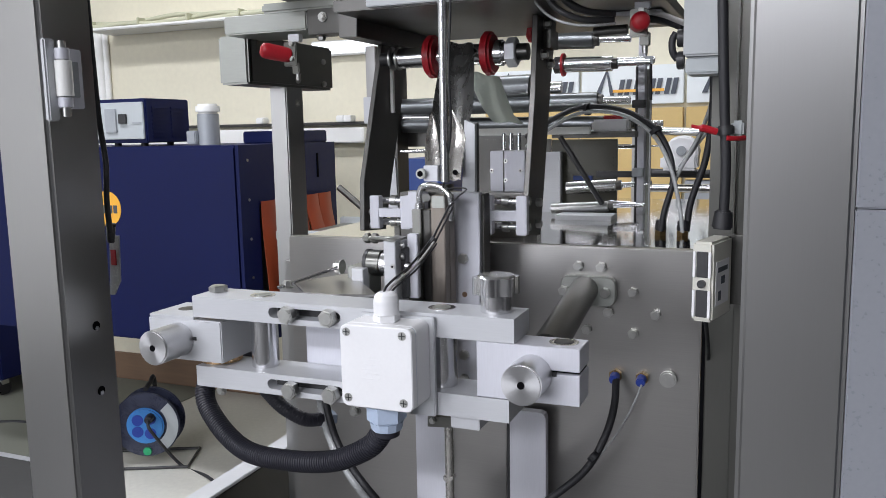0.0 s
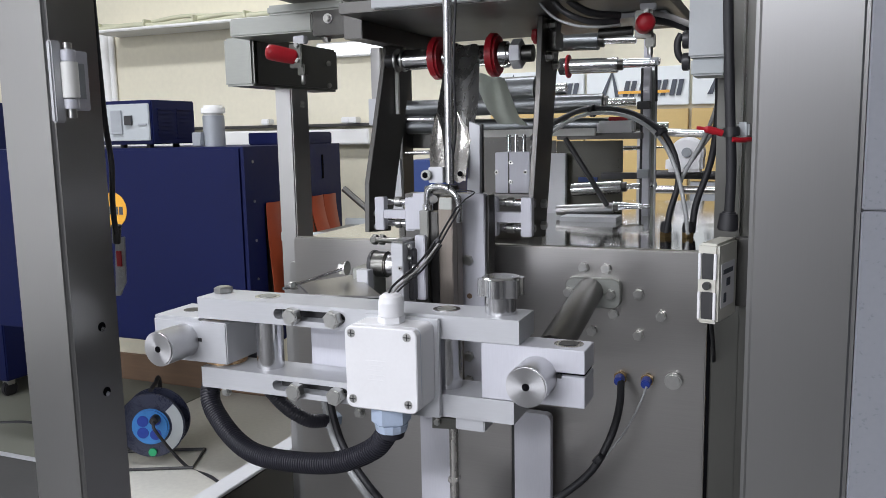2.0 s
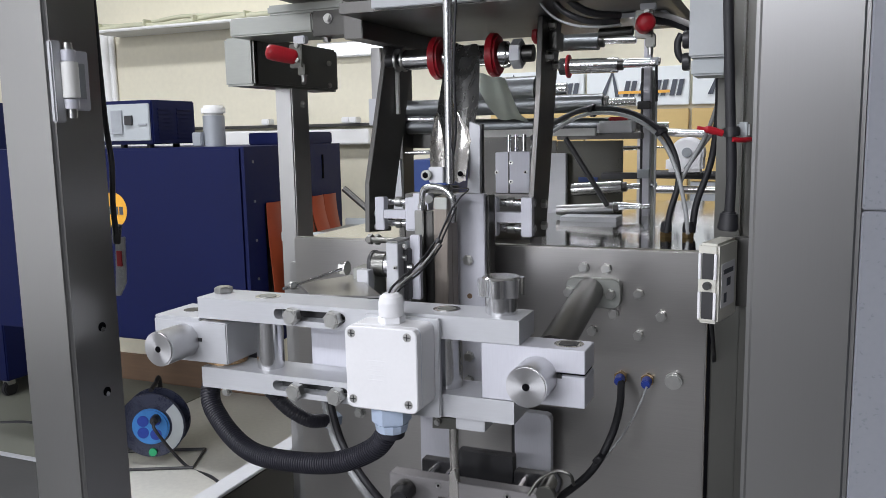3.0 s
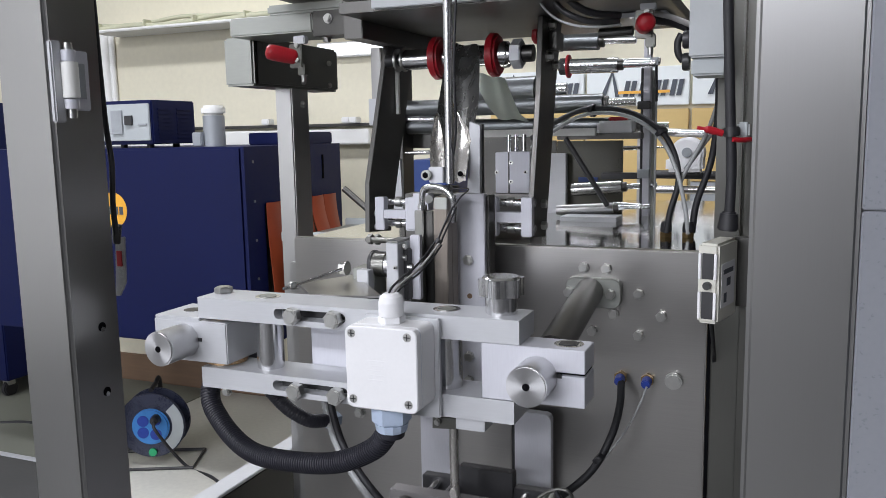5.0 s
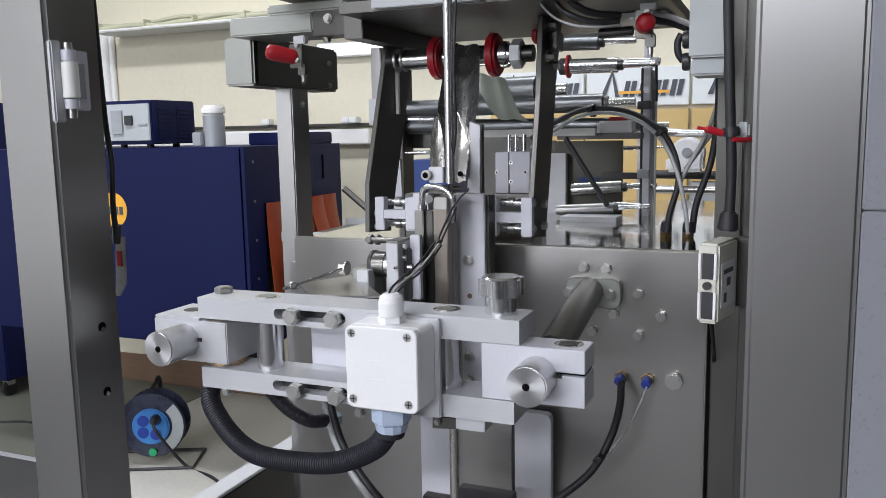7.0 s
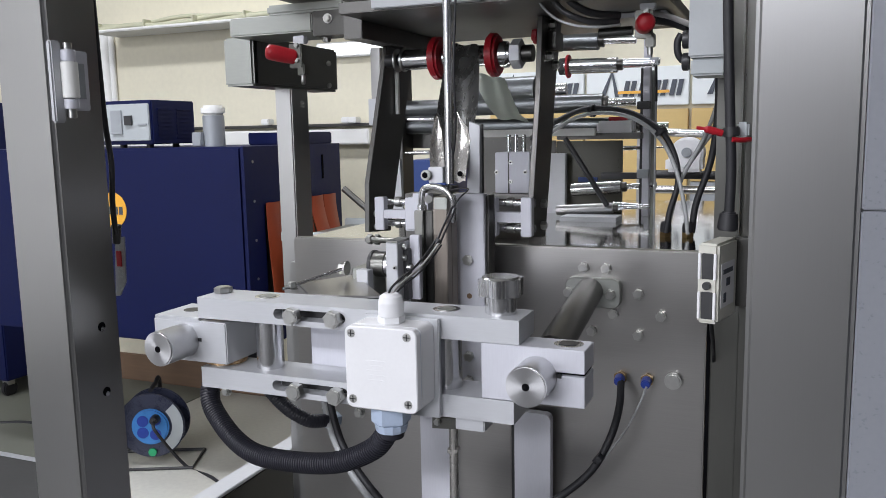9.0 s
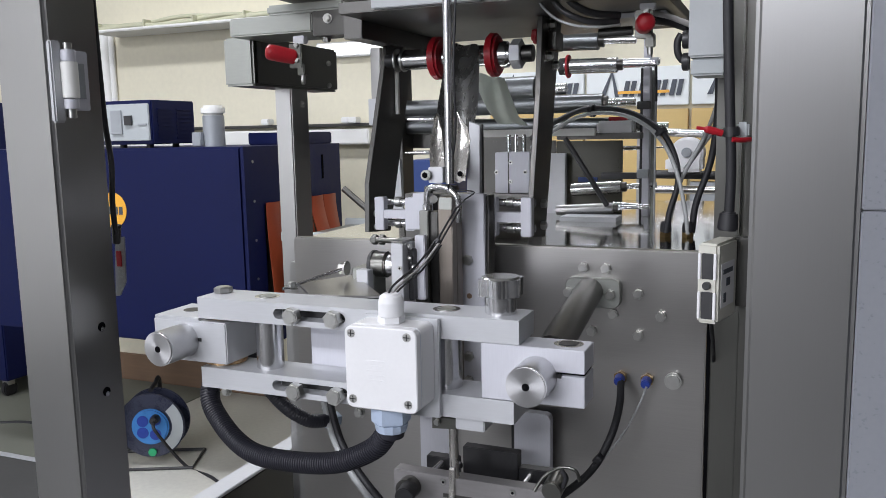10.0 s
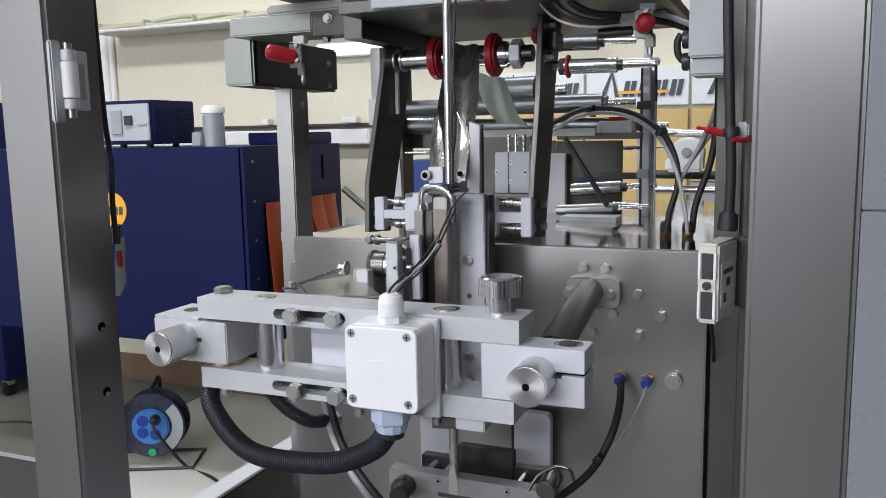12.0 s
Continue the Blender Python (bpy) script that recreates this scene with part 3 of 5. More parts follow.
cable_reel()
tagged(hose("floor_cable", [(-3.3805, 2.4438, 0.007), (-3.2378, 2.5024, 0.007), (-3.0827, 2.5500, 0.007), (-2.7109, 2.5153, 0.007), (-2.4082, 2.4580, 0.007)], 0.007, RUBBER), "black cable lying on the workshop floor", "cable")
# Unseen flooring, added dark for reflections low on the posts.
tagged(block("floor_mat", -4.9, 2.9, -6.9, -1.7, 0.0, 0.008, m=RUBBER_FLOOR, bevel=0.002), "unseen dark flooring added to darken post reflections", "floor mat", kind="structure")
# Unseen sheet, added to set bounce light and the panel's reflection.
tagged(block("floor_mat", -2.4075, 2.9, -1.6995, 2.10, 0.0, 0.006, m=REFLECTED_FLOOR, bevel=0.002), "unseen mid-grey sheet added to tone panel reflections", "floor mat", kind="structure")
tagged(block("floor_mat", -4.9, -2.408, -1.6995, 2.223, 0.0, 0.008, m=RUBBER_FLOOR, bevel=0.002), "dark grey rubber flooring beside the blue machine", "floor mat", kind="structure")
tagged(block("trim", -4.9, -2.408, 2.224, 2.253, 0.0, 0.01, m=ALU, bevel=0.002), "metal edge trim of the rubber flooring", "trim", kind="structure")



tagged(block("floor_mat", -4.9, -2.62, 2.262, 3.23, 0.0, 0.005, m=GREEN_FLOOR, bevel=0.001), "dull green-grey floor covering under the wheeled cabinet", "floor mat", kind="structure")


# ---------------------------------------------------------------- machine frame
def frame_post(x0, x1, y0, y1, label):
    t = thing("frame_post", ((x0 + x1) / 2, (y0 + y1) / 2, 0.0), label, "frame post", "frame posts")
    part("tube", b_box(x0, x1, y0, y1, 0.012, 2.0, 0.0040, 3), STEEL_V, t, smooth=True)
    block("foot_plate", x0 - 0.01, x1 + 0.01, y0 - 0.01, y1 + 0.01, 0.0, 0.012, m=STEEL_H, parent=t, bevel=0.002)
    return t


lp = frame_post(-0.732, -0.662, 0.60, 0.668, "brushed stainless square frame post with a door hinge")
for zz in (1.073, 1.002):
    part("threaded_hole", b_cyl((-0.663, 0.641, zz), (-0.6615, 0.641, zz), 0.0050, None, 20), HOLE_SHADE, lp, "black disc for a shaded threaded hole")
    part("hole_rim", merge(b_cyl((-0.662, 0.641, zz - 0.0025), (-0.6605, 0.641, zz - 0.0025), 0.0026, None, 12)), CHROME, lp)
rp = frame_post(-0.021, 0.048, 0.60, 0.668, "broad brushed stainless square frame post")

hinge = thing("door_hinge", (-0.662, 0.63, 1.29), "satin metal door hinge screwed to the steel post", "hinge")
block("leaf", -0.6618, -0.6555, 0.5986, 0.6122, 1.2865, 1.3657, m=ALU, parent=hinge, bevel=0.0016)
block("back_leaf", -0.6618, -0.6570, 0.6126, 0.6458, 1.2989, 1.3579, m=ALU_LIGHT, parent=hinge, bevel=0.0012)
block("recess", -0.6572, -0.6562, 0.6227, 0.6398, 1.3104, 1.3454, m=GREY_MOTOR, parent=hinge, bevel=0.0004)
rod("barrel", (-0.6500, 0.6147, 1.3104), (-0.6500, 0.6147, 1.3454), 0.0080, WHITE_METAL, hinge, "white hinge barrel")
for a, b in ((1.2999, 1.3098), (1.3460, 1.3569)):
    rod("knuckle", (-0.6505, 0.6147, a), (-0.6505, 0.6147, b), 0.0070, ALU_LIGHT, hinge)
for a, b in ((1.2909, 1.2999), (1.3569, 1.3639)):
    rod("pin_end", (-0.6505, 0.6147, a), (-0.6505, 0.6147, b), 0.0042, BOLT, hinge)
part("edge_cable", b_tube([(-0.6720, 0.6730, 1.4247), (-0.6700, 0.6730, 1.3444), (-0.6675, 0.6730, 1.2858), (-0.6640, 0.6740, 1.2439), (-0.6667, 0.6740, 1.2015), (-0.6652, 0.6740, 1.1678)], 0.003), RUBBER, lp, "black cable along the post", True)

tagpouch = thing("hanging_tag", (-0.6891, 0.7000, 1.1220), "small clear tag pouch with a red card", "tag")
part("pouch", b_prism([(-0.6928, 1.1606), (-0.6796, 1.1610), (-0.6821, 1.1094), (-0.6919, 1.0932), (-0.6978, 1.0929)], "y", 0.70, 0.702), CLEAR, tagpouch)
block("card", -0.6909, -0.6843, 0.698, 0.6995, 1.1276, 1.1450, m=RED, parent=tagpouch, bevel=0)

plug = thing("cable_plug", (-0.6813, 0.6900, 1.1546), "black cable plug hanging beside the post", "plug")
part("shell", b_cyl((-0.6813, 0.6900, 1.1546), (-0.6795, 0.6900, 1.1723), 0.0042, 0.0050, 16, 0.0008), BLACK_PAINT, plug, smooth=True)
part("collar", b_cyl((-0.6795, 0.6900, 1.1723), (-0.6792, 0.6900, 1.1761), 0.0056, None, 16, 0.0006), RUBBER, plug, smooth=True)

# outer guard beside the broad post
guard = thing("safety_door", (0.09, 0.605, 0.0), "pale grey safety door with a horizontal joint", "door")
block("lower_sheet", 0.0485, 0.30, 0.5985, 0.612, 0.0, 1.2139, m=DOOR, parent=guard, bevel=0.001)
block("upper_sheet", 0.0485, 0.30, 0.5985, 0.612, 1.2146, 2.0, m=DOOR, parent=guard, bevel=0.001)

# rear frame posts
rear = thing("rear_frame_post", (-0.7323, 1.1, 0.0), "slim stainless frame post behind the front panel", "frame post")
part("tube", b_box(-0.7406, -0.7105, 1.1, 1.1496, 0.0, 1.3489, 0.002), STEEL_V, rear)
hex_bolt((-0.7115, 1.13, 1.3187), (1, 0, 0), rear, 0.005, 0.004)

rear2 = thing("rear_frame_post", (-0.0566, 0.95, 0.0), "stainless frame post at the edge of the front panel", "frame post")
part("tube", b_box(-0.0680, -0.0376, 0.926, 0.97, 0.0, 1.60, 0.002), STEEL_MID, rear2)
part("inner_strip", b_box(-0.0521, -0.0409, 0.90, 0.925, 1.15, 1.60, 0.0015), STEEL_MID, rear2)
part("web_plate", b_box(-0.0330, -0.0262, 0.80, 0.89, 0.5, 1.60, 0.0015), STEEL_MID, rear2)

# front panel and table
panel = thing("front_panel", (-0.33, 0.93, 0.0), "brushed stainless front panel of the packing machine", "machine panel")
part("sheet", b_box(-0.6005, -0.0720, 0.92, 0.935, 0.02, 1.136, 0.0015), STEEL_H, panel)
part("table_top", b_box(-0.5934, -0.0403 - 0.035, 0.936, 1.60, 1.118, 1.1345, 0.002), STEEL_TOP, panel, "polished steel table top")
part("left_return", b_box(-0.5934 - 0.022, -0.5934 - 0.001, 0.93, 1.3, 0.02, 1.10, 0.001), STEEL_V, panel)
part("joint_gap", b_box(-0.0720 + 0.0005, -0.0678, 0.924, 0.926, 0.02, 1.13), HOLE_SHADE, panel)
for p in ((-0.2090, 0.9200, 1.1135), (-0.1829, 0.9200, 1.1134), (-0.1462, 0.9200, 1.0860), (-0.1209, 0.9200, 1.0617), (-0.1455, 0.9200, 1.0383), (-0.1740, 0.9200, 1.0613), (-0.1986, 0.9200, 1.0395)):
    hex_bolt(p, (0, -1, 0), panel, 0.0062, 0.005, washer=False)
for p in ((-0.5086, 0.9200, 0.9040), (-0.7229, 0.9200, 0.9106)):
    hex_bolt(p, (0, -1, 0), panel, 0.0065, 0.005)
part("round_plug", b_cyl((-0.1059, 0.9200, 0.9892), (-0.1059, 0.912, 0.9892), 0.0095, None, 28, 0.002), BOLT, panel, smooth=True)

# shaft with flange
fl_c = Vector((-0.1996, 0.9200, 1.0882))
shaft = thing("support_shaft", fl_c, "thick steel support shaft bolted to the panel by a flange", "shaft")
part("flange", b_prism(round_rect(-0.2278, -0.1645, 1.0690, 1.1031, 0.009, 3), "y", 0.908, 0.9195, 0.001), SATIN, shaft)
part("bar", b_cyl((fl_c.x, 0.908, fl_c.z), (-0.187, 0.695, 1.073), 0.0155, None, 36, 0.0006), STEEL_DARK, shaft, "dark reflective shaft", True)
for dx in (-0.024, 0.024):
    hex_bolt((fl_c.x + dx, 0.908, fl_c.z - 0.002), (0, -1, 0), shaft, 0.006, 0.005, washer=False)

# air fittings and tubes on the panel
for p, m_, lab, pts, r in ((Vector((-0.1645, 0.9150, 0.9881)), RUBBER, "black air tube on a blue push fitting", [(-0.1620, 0.9050, 0.9859), (-0.1590, 0.8800, 0.9650), (-0.1648, 0.8600, 0.9355), (-0.1842, 0.8500, 0.8975), (-0.2198, 0.8400, 0.8640), (-0.2528, 0.8300, 0.8389)], 0.0042),
                           (Vector((-0.1345, 0.9150, 0.9878)), CLEAR, "milky air tube on a blue push fitting", [(-0.1328, 0.9000, 0.9845), (-0.1399, 0.9000, 0.9640), (-0.1548, 0.8900, 0.9325), (-0.1783, 0.8850, 0.8977), (-0.2037, 0.8800, 0.8640)], 0.0013)):
    t = thing("air_tube", p, lab, "air tube", "air tubes on the panel")
    part("fitting", b_cyl(p, p + Vector((0, -0.013, -0.002)), 0.0060, 0.0052, 20, 0.001), BLUE_FIT, t, "blue push fitting", True)
    part("collar", b_cyl(p + Vector((0, 0.004, 0)), p + Vector((0, -0.003, 0)), 0.0076, None, 6), BRASS, t, "brass collar")
    hose("tube", pts, r, m_, t)
ct = thing("cable_tie", (-0.1764, 0.8510, 0.9133), "small black cable tie", "cable tie")
part("band", b_cyl((-0.1783, 0.8510, 0.9156), (-0.1739, 0.8510, 0.9117), 0.007, None, 12), RUBBER, ct, smooth=True)


# ---------------------------------------------------------------- swing bracket
BZ0, BZ1, BZ2, BZ3 = 1.0215, 1.042, 1.092, 1.113
bracket = thing("swing_bracket", (-0.36, 0.66, 1.02), "satin aluminium double bar bracket with slotted clamps", "bracket")


def slotted_bar(name, x0, x1, z0, z1, slots):
    """A bar whose front face has open slots."""
    zs = (z0 + (z1 - z0) * 0.26, z0 + (z1 - z0) * 0.74)
    s0, s1 = slots[0]
    bar = part(name, b_slotted(x0, x1, 0.64, 0.685, z0, z1, s0, s1, zs[0], zs[1], 0.014), ALU, bracket)
    # Black strip put in for the shade at the bottom of the slot.
    part("slot_back", b_box(s0 + .003, s1 - .003, 0.652, 0.6535, zs[0] + .001, zs[1] - .001), BLACK_PAINT, bar)
    return bar


slotted_bar("upper_bar", -0.533, -0.200, BZ2, BZ3, [(-0.444, -0.366)])
slotted_bar("lower_bar", -0.533, -0.205, BZ0, BZ1, [(-0.449, -0.366)])
block("lower_lug", -0.2600, -0.2329, 0.643, 0.684, 1.010, BZ0 - 0.0003, m=ALU, parent=bracket)
for sx in (-0.4205, -0.3765):
    hex_bolt((sx, 0.640, 1.1025), (0, -1, 0), bracket, 0.0086, 0.0080, washer=False)
    hex_bolt((sx, 0.640, 1.0295), (0, -1, 0), bracket, 0.0086, 0.0080, washer=False)
for px, pz in ((-0.4661, 0.67), (-0.2751, 0.662)):
    rod("pillar", (px, 0.664, BZ1), (px, 0.664, BZ2), 0.0135, CHROME, bracket, "bright round pillar")
    part("pillar_ring", b_cyl((px, 0.664, BZ3), (px, 0.664, BZ3 + 0.0006), 0.0125, None, 28), CHROME, bracket, smooth=True)
    part("pillar_hole", b_cyl((px, 0.664, BZ3 + 0.0004), (px, 0.664, BZ3 + 0.0010), 0.0085, None, 20), SATIN, bracket)
hex_bolt((-0.5225, 0.668, BZ3), (0, 0, 1), bracket, 0.0095, 0.0048, washer=False)
cap_screw((-0.5, 0.664, BZ0), (0, 0, -1), bracket, 0.006, 0.007)
# thin rear plate behind the slots and the mounting plate behind the box
block("rear_plate", -0.4324, -0.29, 0.686, 0.694, 1.010, BZ3 - 0.002, m=ALU_LIGHT, parent=bracket)
block("box_plate", -0.343, -0.2708, 0.634, 0.6395, 1.0215, 1.1105, m=ALU, parent=bracket)
part("gusset_plate", b_prism([(-0.4337, 0.6874), (-0.4728, 0.7302), (-0.442, 0.7974), (-0.3564, 0.6966), (-0.40, 0.6855), (-0.4337, 0.6855)], "z", BZ3 - 0.0015, BZ3 + 0.001, 0.0003), STEEL_H, bracket)

# clamp blocks with shaft ends
part("clamp_block", b_box(-0.590, -0.5005, 0.64, 0.70, 1.0465, 1.0885, 0.0012), ALU, bracket)
part("bronze_washer", b_cyl((-0.5225, 0.668, 1.042), (-0.5225, 0.668, 1.0462), 0.021, None, 32, 0.0008), BRONZE, bracket, "bronze thrust washer", True)
part("bronze_washer", b_cyl((-0.5225, 0.668, 1.0888), (-0.5225, 0.668, 1.0918), 0.018, None, 32, 0.0008), BRONZE, bracket, "bronze thrust washer", True)
# Flat dark disc in place of a shaded hole.
part("block_hole", b_cyl((-0.566, 0.672, 1.0914), (-0.566, 0.672, 1.0919), 0.0095, None, 20), STEEL_DARK, bracket)
block("block_top", -0.5895, -0.5335, 0.641, 0.699, 1.0885, 1.0915, m=ALU, parent=bracket)
part("clamp_block", b_prism([(-0.234, 1.0425), (-0.144, 1.0425), (-0.144, 1.0688), (-0.200, 1.0688), (-0.200, 1.0716), (-0.144, 1.0716), (-0.144, 1.0915), (-0.234, 1.0915)], "y", 0.64, 0.674, 0.0007), ALU_LIGHT, bracket)
# Black filler imitates the shade within the clamp slit.
part("slot_liner", b_box(-0.1995, -0.1455, 0.646, 0.672, 1.0690, 1.0714), HOLE_SHADE, bracket)
part("clamp_ring", b_cyl((-0.162, 0.659, 1.0915), (-0.162, 0.659, 1.0921), 0.0125, None, 28), CHROME, bracket, smooth=True)
# Flat black hexagon in place of a shaded recess.
part("clamp_hole", b_cyl((-0.162, 0.659, 1.0919), (-0.162, 0.659, 1.0927), 0.0088, None, 6), BLACK_PAINT, bracket)
for cx_, cz_, fy_ in ((-0.5516, 1.068, 0.6010), (-0.1844, 1.067, 0.6070)):
    e = part("shaft_end", b_cyl((cx_, fy_, cz_), (cx_, 0.641, cz_), 0.0172, None, 44, 0.0012), TURNED, bracket, "turned steel shaft end", True)
    part("centre_hole", b_cyl((cx_, fy_ - 0.0003, cz_), (cx_, fy_ + 0.002, cz_), 0.0032, None, 16), HOLE_SHADE, e)
    part("key_slot", b_box(cx_ - 0.021, cx_ + 0.021, 0.6392, 0.641, cz_ + 0.0, cz_ + 0.0035), BLACK_PAINT, e)
# star knob stud
part("knob_stud", b_cyl((-0.2235, 0.664, BZ3), (-0.2235, 0.664, BZ3 + 0.0160), 0.0140, None, 36, 0.001), CHROME, bracket, "turned knob collar", True)

knob = thing("star_knob", (-0.2235, 0.664, BZ3 + 0.0160), "fluted stainless star knob on the bracket", "knob")
kp = [(-0.2235 + (0.0187 + 0.0022 * math.cos(6 * a)) * math.cos(a), 0.664 + (0.0187 + 0.0022 * math.cos(6 * a)) * math.sin(a)) for a in [2 * math.pi * k / 72 for k in range(72)]]
part("head", b_prism(kp, "z", BZ3 + 0.0162, BZ3 + 0.0315), CHROME, knob, smooth=True)
part("top_disc", b_cyl((-0.2235, 0.664, BZ3 + 0.0315), (-0.2235, 0.664, BZ3 + 0.0330), 0.0168, 0.0155, 36), CHROME, knob, smooth=True)

# white junction box
jb = thing("junction_box", (-0.306, 0.60, 1.034), "white plastic junction box with four corner screws", "junction box")
part("body", b_prism(round_rect(-0.3430, -0.2752, 1.036, 1.1085, 0.0062), "y", 0.6072, 0.6338, 0.0006), WHITE_PLASTIC, jb, smooth=True)
part("lid", b_prism(round_rect(-0.3430, -0.2752, 1.036, 1.1085, 0.0062), "y", 0.5975, 0.6066, 0.0012), WHITE_PLASTIC, jb, smooth=True)
part("seal", b_prism(round_rect(-0.3425, -0.2757, 1.0365, 1.1080, 0.006), "y", 0.6066, 0.6072), BLUE_GREY_PLASTIC, jb, "thin grey lid seal")
for sx in (-0.3365, -0.2840):
    for sz in (1.0440, 1.1020):
        s = part("lid_screw", b_cyl((sx, 0.5972, sz), (sx, 0.600, sz), 0.0043, None, 20, 0.0005), BOLT, jb, "grey cross-slot screw", True)
        part("slot", merge(b_box(sx - 0.0028, sx + 0.0028, 0.5968, 0.5973, sz - 0.0004, sz + 0.0004), b_box(sx - 0.0004, sx + 0.0004, 0.5968, 0.5973, sz - 0.0028, sz + 0.0028)), BLACK_PAINT, s)
for k in range(5):
    part("embossed_bar", b_box(-0.322 + 0.003 * (k % 2), -0.304 - 0.002 * (k % 3), 0.5971, 0.5976, 1.079 - 0.0042 * k, 1.0797 - 0.0042 * k), WHITE_PLASTIC, jb)
part("top_gland_nut", b_cyl((-0.3088, 0.620, 1.1085), (-0.3088, 0.620, 1.115), 0.0120, None, 6, 0.0008), WHITE_PLASTIC, jb, "white gland nut")
part("top_gland", merge(b_cyl((-0.3088, 0.620, 1.115), (-0.3088, 0.620, 1.1265), 0.0112, None, 24), b_cyl((-0.3088, 0.620, 1.1265), (-0.3088, 0.620, 1.1315), 0.0112, 0.0098, 24), b_cyl((-0.3088, 0.620, 1.1315), (-0.3088, 0.620, 1.1340), 0.0098, 0.0066, 24)), WHITE_PLASTIC, jb, "white cable gland", True)
part("bottom_gland_nut", b_cyl((-0.3100, 0.617, 1.020), (-0.3100, 0.617, 1.036), 0.0175, None, 6, 0.0012), BLUE_GREY_PLASTIC, jb, "pale blue gland nut")
part("bottom_gland", b_cyl((-0.3100, 0.617, 1.0115), (-0.3100, 0.617, 1.0203), 0.0135, 0.0152, 12, 0.001), BLUE_GREY_PLASTIC, jb, "pale blue gland collar")

# sensor wires from the gland to the head
wires = thing("sensor_wires", (-0.30, 0.62, 1.12), "black and grey sensor wires from the junction box", "wire")
hose("black_wire", [(-0.3107, 0.6190, 1.1327), (-0.3127, 0.6300, 1.1370), (-0.3176, 0.6600, 1.1396), (-0.3234, 0.7000, 1.1423), (-0.3242, 0.7250, 1.1489), (-0.3249, 0.7450, 1.1557), (-0.3234, 0.7550, 1.1619)], 0.0011, RUBBER, wires)
hose("grey_wire", [(-0.3075, 0.6190, 1.1309), (-0.3094, 0.6300, 1.1352), (-0.3142, 0.6600, 1.1377), (-0.3199, 0.7000, 1.1403), (-0.3206, 0.7250, 1.1468), (-0.3212, 0.7450, 1.1536), (-0.3197, 0.7550, 1.1597)], 0.0012, WIRE_WHITE, wires, "pale grey wire")
hose("second_black_wire", [(-0.3054, 0.6190, 1.1291), (-0.3073, 0.6300, 1.1333), (-0.3120, 0.6600, 1.1357), (-0.3175, 0.7000, 1.1382), (-0.3183, 0.7250, 1.1447), (-0.3188, 0.7450, 1.1514), (-0.3173, 0.7550, 1.1575)], 0.0009, RUBBER, wires)
part("tie", b_cyl((-0.3229, 0.7550, 1.1585), (-0.3199, 0.7570, 1.1629), 0.0036, None, 10), RUBBER, wires, smooth=True)
# upper wires swing on the tie as the clamp slides
TIE = Vector((-0.3210, 0.7550, 1.1608)) - BASE["sensor_wires"]
upper_wires = part("upper_wires", merge(b_tube([(-0.0012, 0.0000, 0.0000), (0.0004, 0.0100, 0.0110), (0.0028, 0.0200, 0.0228), (0.0047, 0.0300, 0.0330)], 0.0011), b_tube([(0.0025, 0.0000, -0.0010), (0.0042, 0.0100, 0.0099), (0.0066, 0.0200, 0.0217), (0.0084, 0.0300, 0.0319)], 0.0010), b_tube([(0.0059, 0.0300, 0.0331), (0.0130, 0.0300, 0.0426), (0.0225, 0.0300, 0.0514), (0.0119, 0.0300, 0.0519), (-0.0028, 0.0350, 0.0490)], 0.0008, n=4)), RUBBER, wires, "", True)
upper_wires.matrix_parent_inverse = Matrix.Identity(4)
hose("thin_wire", [(-0.2839, 0.7200, 1.3905), (-0.2867, 0.7200, 1.3297), (-0.2899, 0.7300, 1.2726), (-0.3034, 0.7500, 1.2341), (-0.3190, 0.7800, 1.2124)], 0.0011, RUBBER, wires)

# ribbed conduits
cond = thing("ribbed_conduit", (-0.44, 0.65, 0.94), "black ribbed conduit looping below the bracket", "conduit")
hose("hose", [(-0.541, 0.70, 1.05), (-0.5482, 0.6700, 1.0072), (-0.5241, 0.6550, 0.9794), (-0.4777, 0.6400, 0.9599), (-0.4187, 0.6300, 0.9617), (-0.3693, 0.6250, 0.9708), (-0.3308, 0.6200, 0.9905), (-0.3150, 0.6170, 1.0082), (-0.3100, 0.617, 1.014)], 0.0102, CONDUIT, cond, ribs=0.0009, pitch=0.0028, seg=20)
part("end_cuff", b_cyl((-0.3100, 0.617, 1.0120), (-0.3103, 0.6172, 1.0065), 0.0116, 0.0112, 24, 0.0006), CONDUIT, cond, "smooth black end cuff", True)
cond2 = thing("ribbed_conduit", (-0.43, 0.74, 0.98), "black ribbed conduit behind the lower bar", "conduit")
hose("hose", [(-0.5385, 0.7350, 1.0521), (-0.5423, 0.7370, 1.0267), (-0.5375, 0.7390, 1.0037), (-0.5197, 0.7410, 0.9840), (-0.5075, 0.7430, 0.9715), (-0.4951, 0.7460, 0.9621), (-0.4805, 0.7550, 0.9523), (-0.4691, 0.7700, 0.9492)], 0.0080, CONDUIT, cond2, ribs=0.0004, pitch=0.0028, seg=16)
part("end_gland", b_cyl((-0.4698, 0.7700, 0.9491), (-0.4676, 0.7900, 0.9439), 0.0092, None, 6, 0.001), BLUE_GREY_PLASTIC, cond2, "pale blue gland")
hoses = thing("air_hose_pair", (-0.4710, 0.8000, 0.9276), "black and clear air hoses hanging below the bracket", "air hose")
hose("clear_hose", [(-0.4780, 0.7800, 0.9811), (-0.4661, 0.7700, 0.9489), (-0.4484, 0.7600, 0.9215), (-0.4211, 0.7500, 0.8932), (-0.3922, 0.7500, 0.8619)], 0.0048, CLEAR, hoses, "milky clear hose")
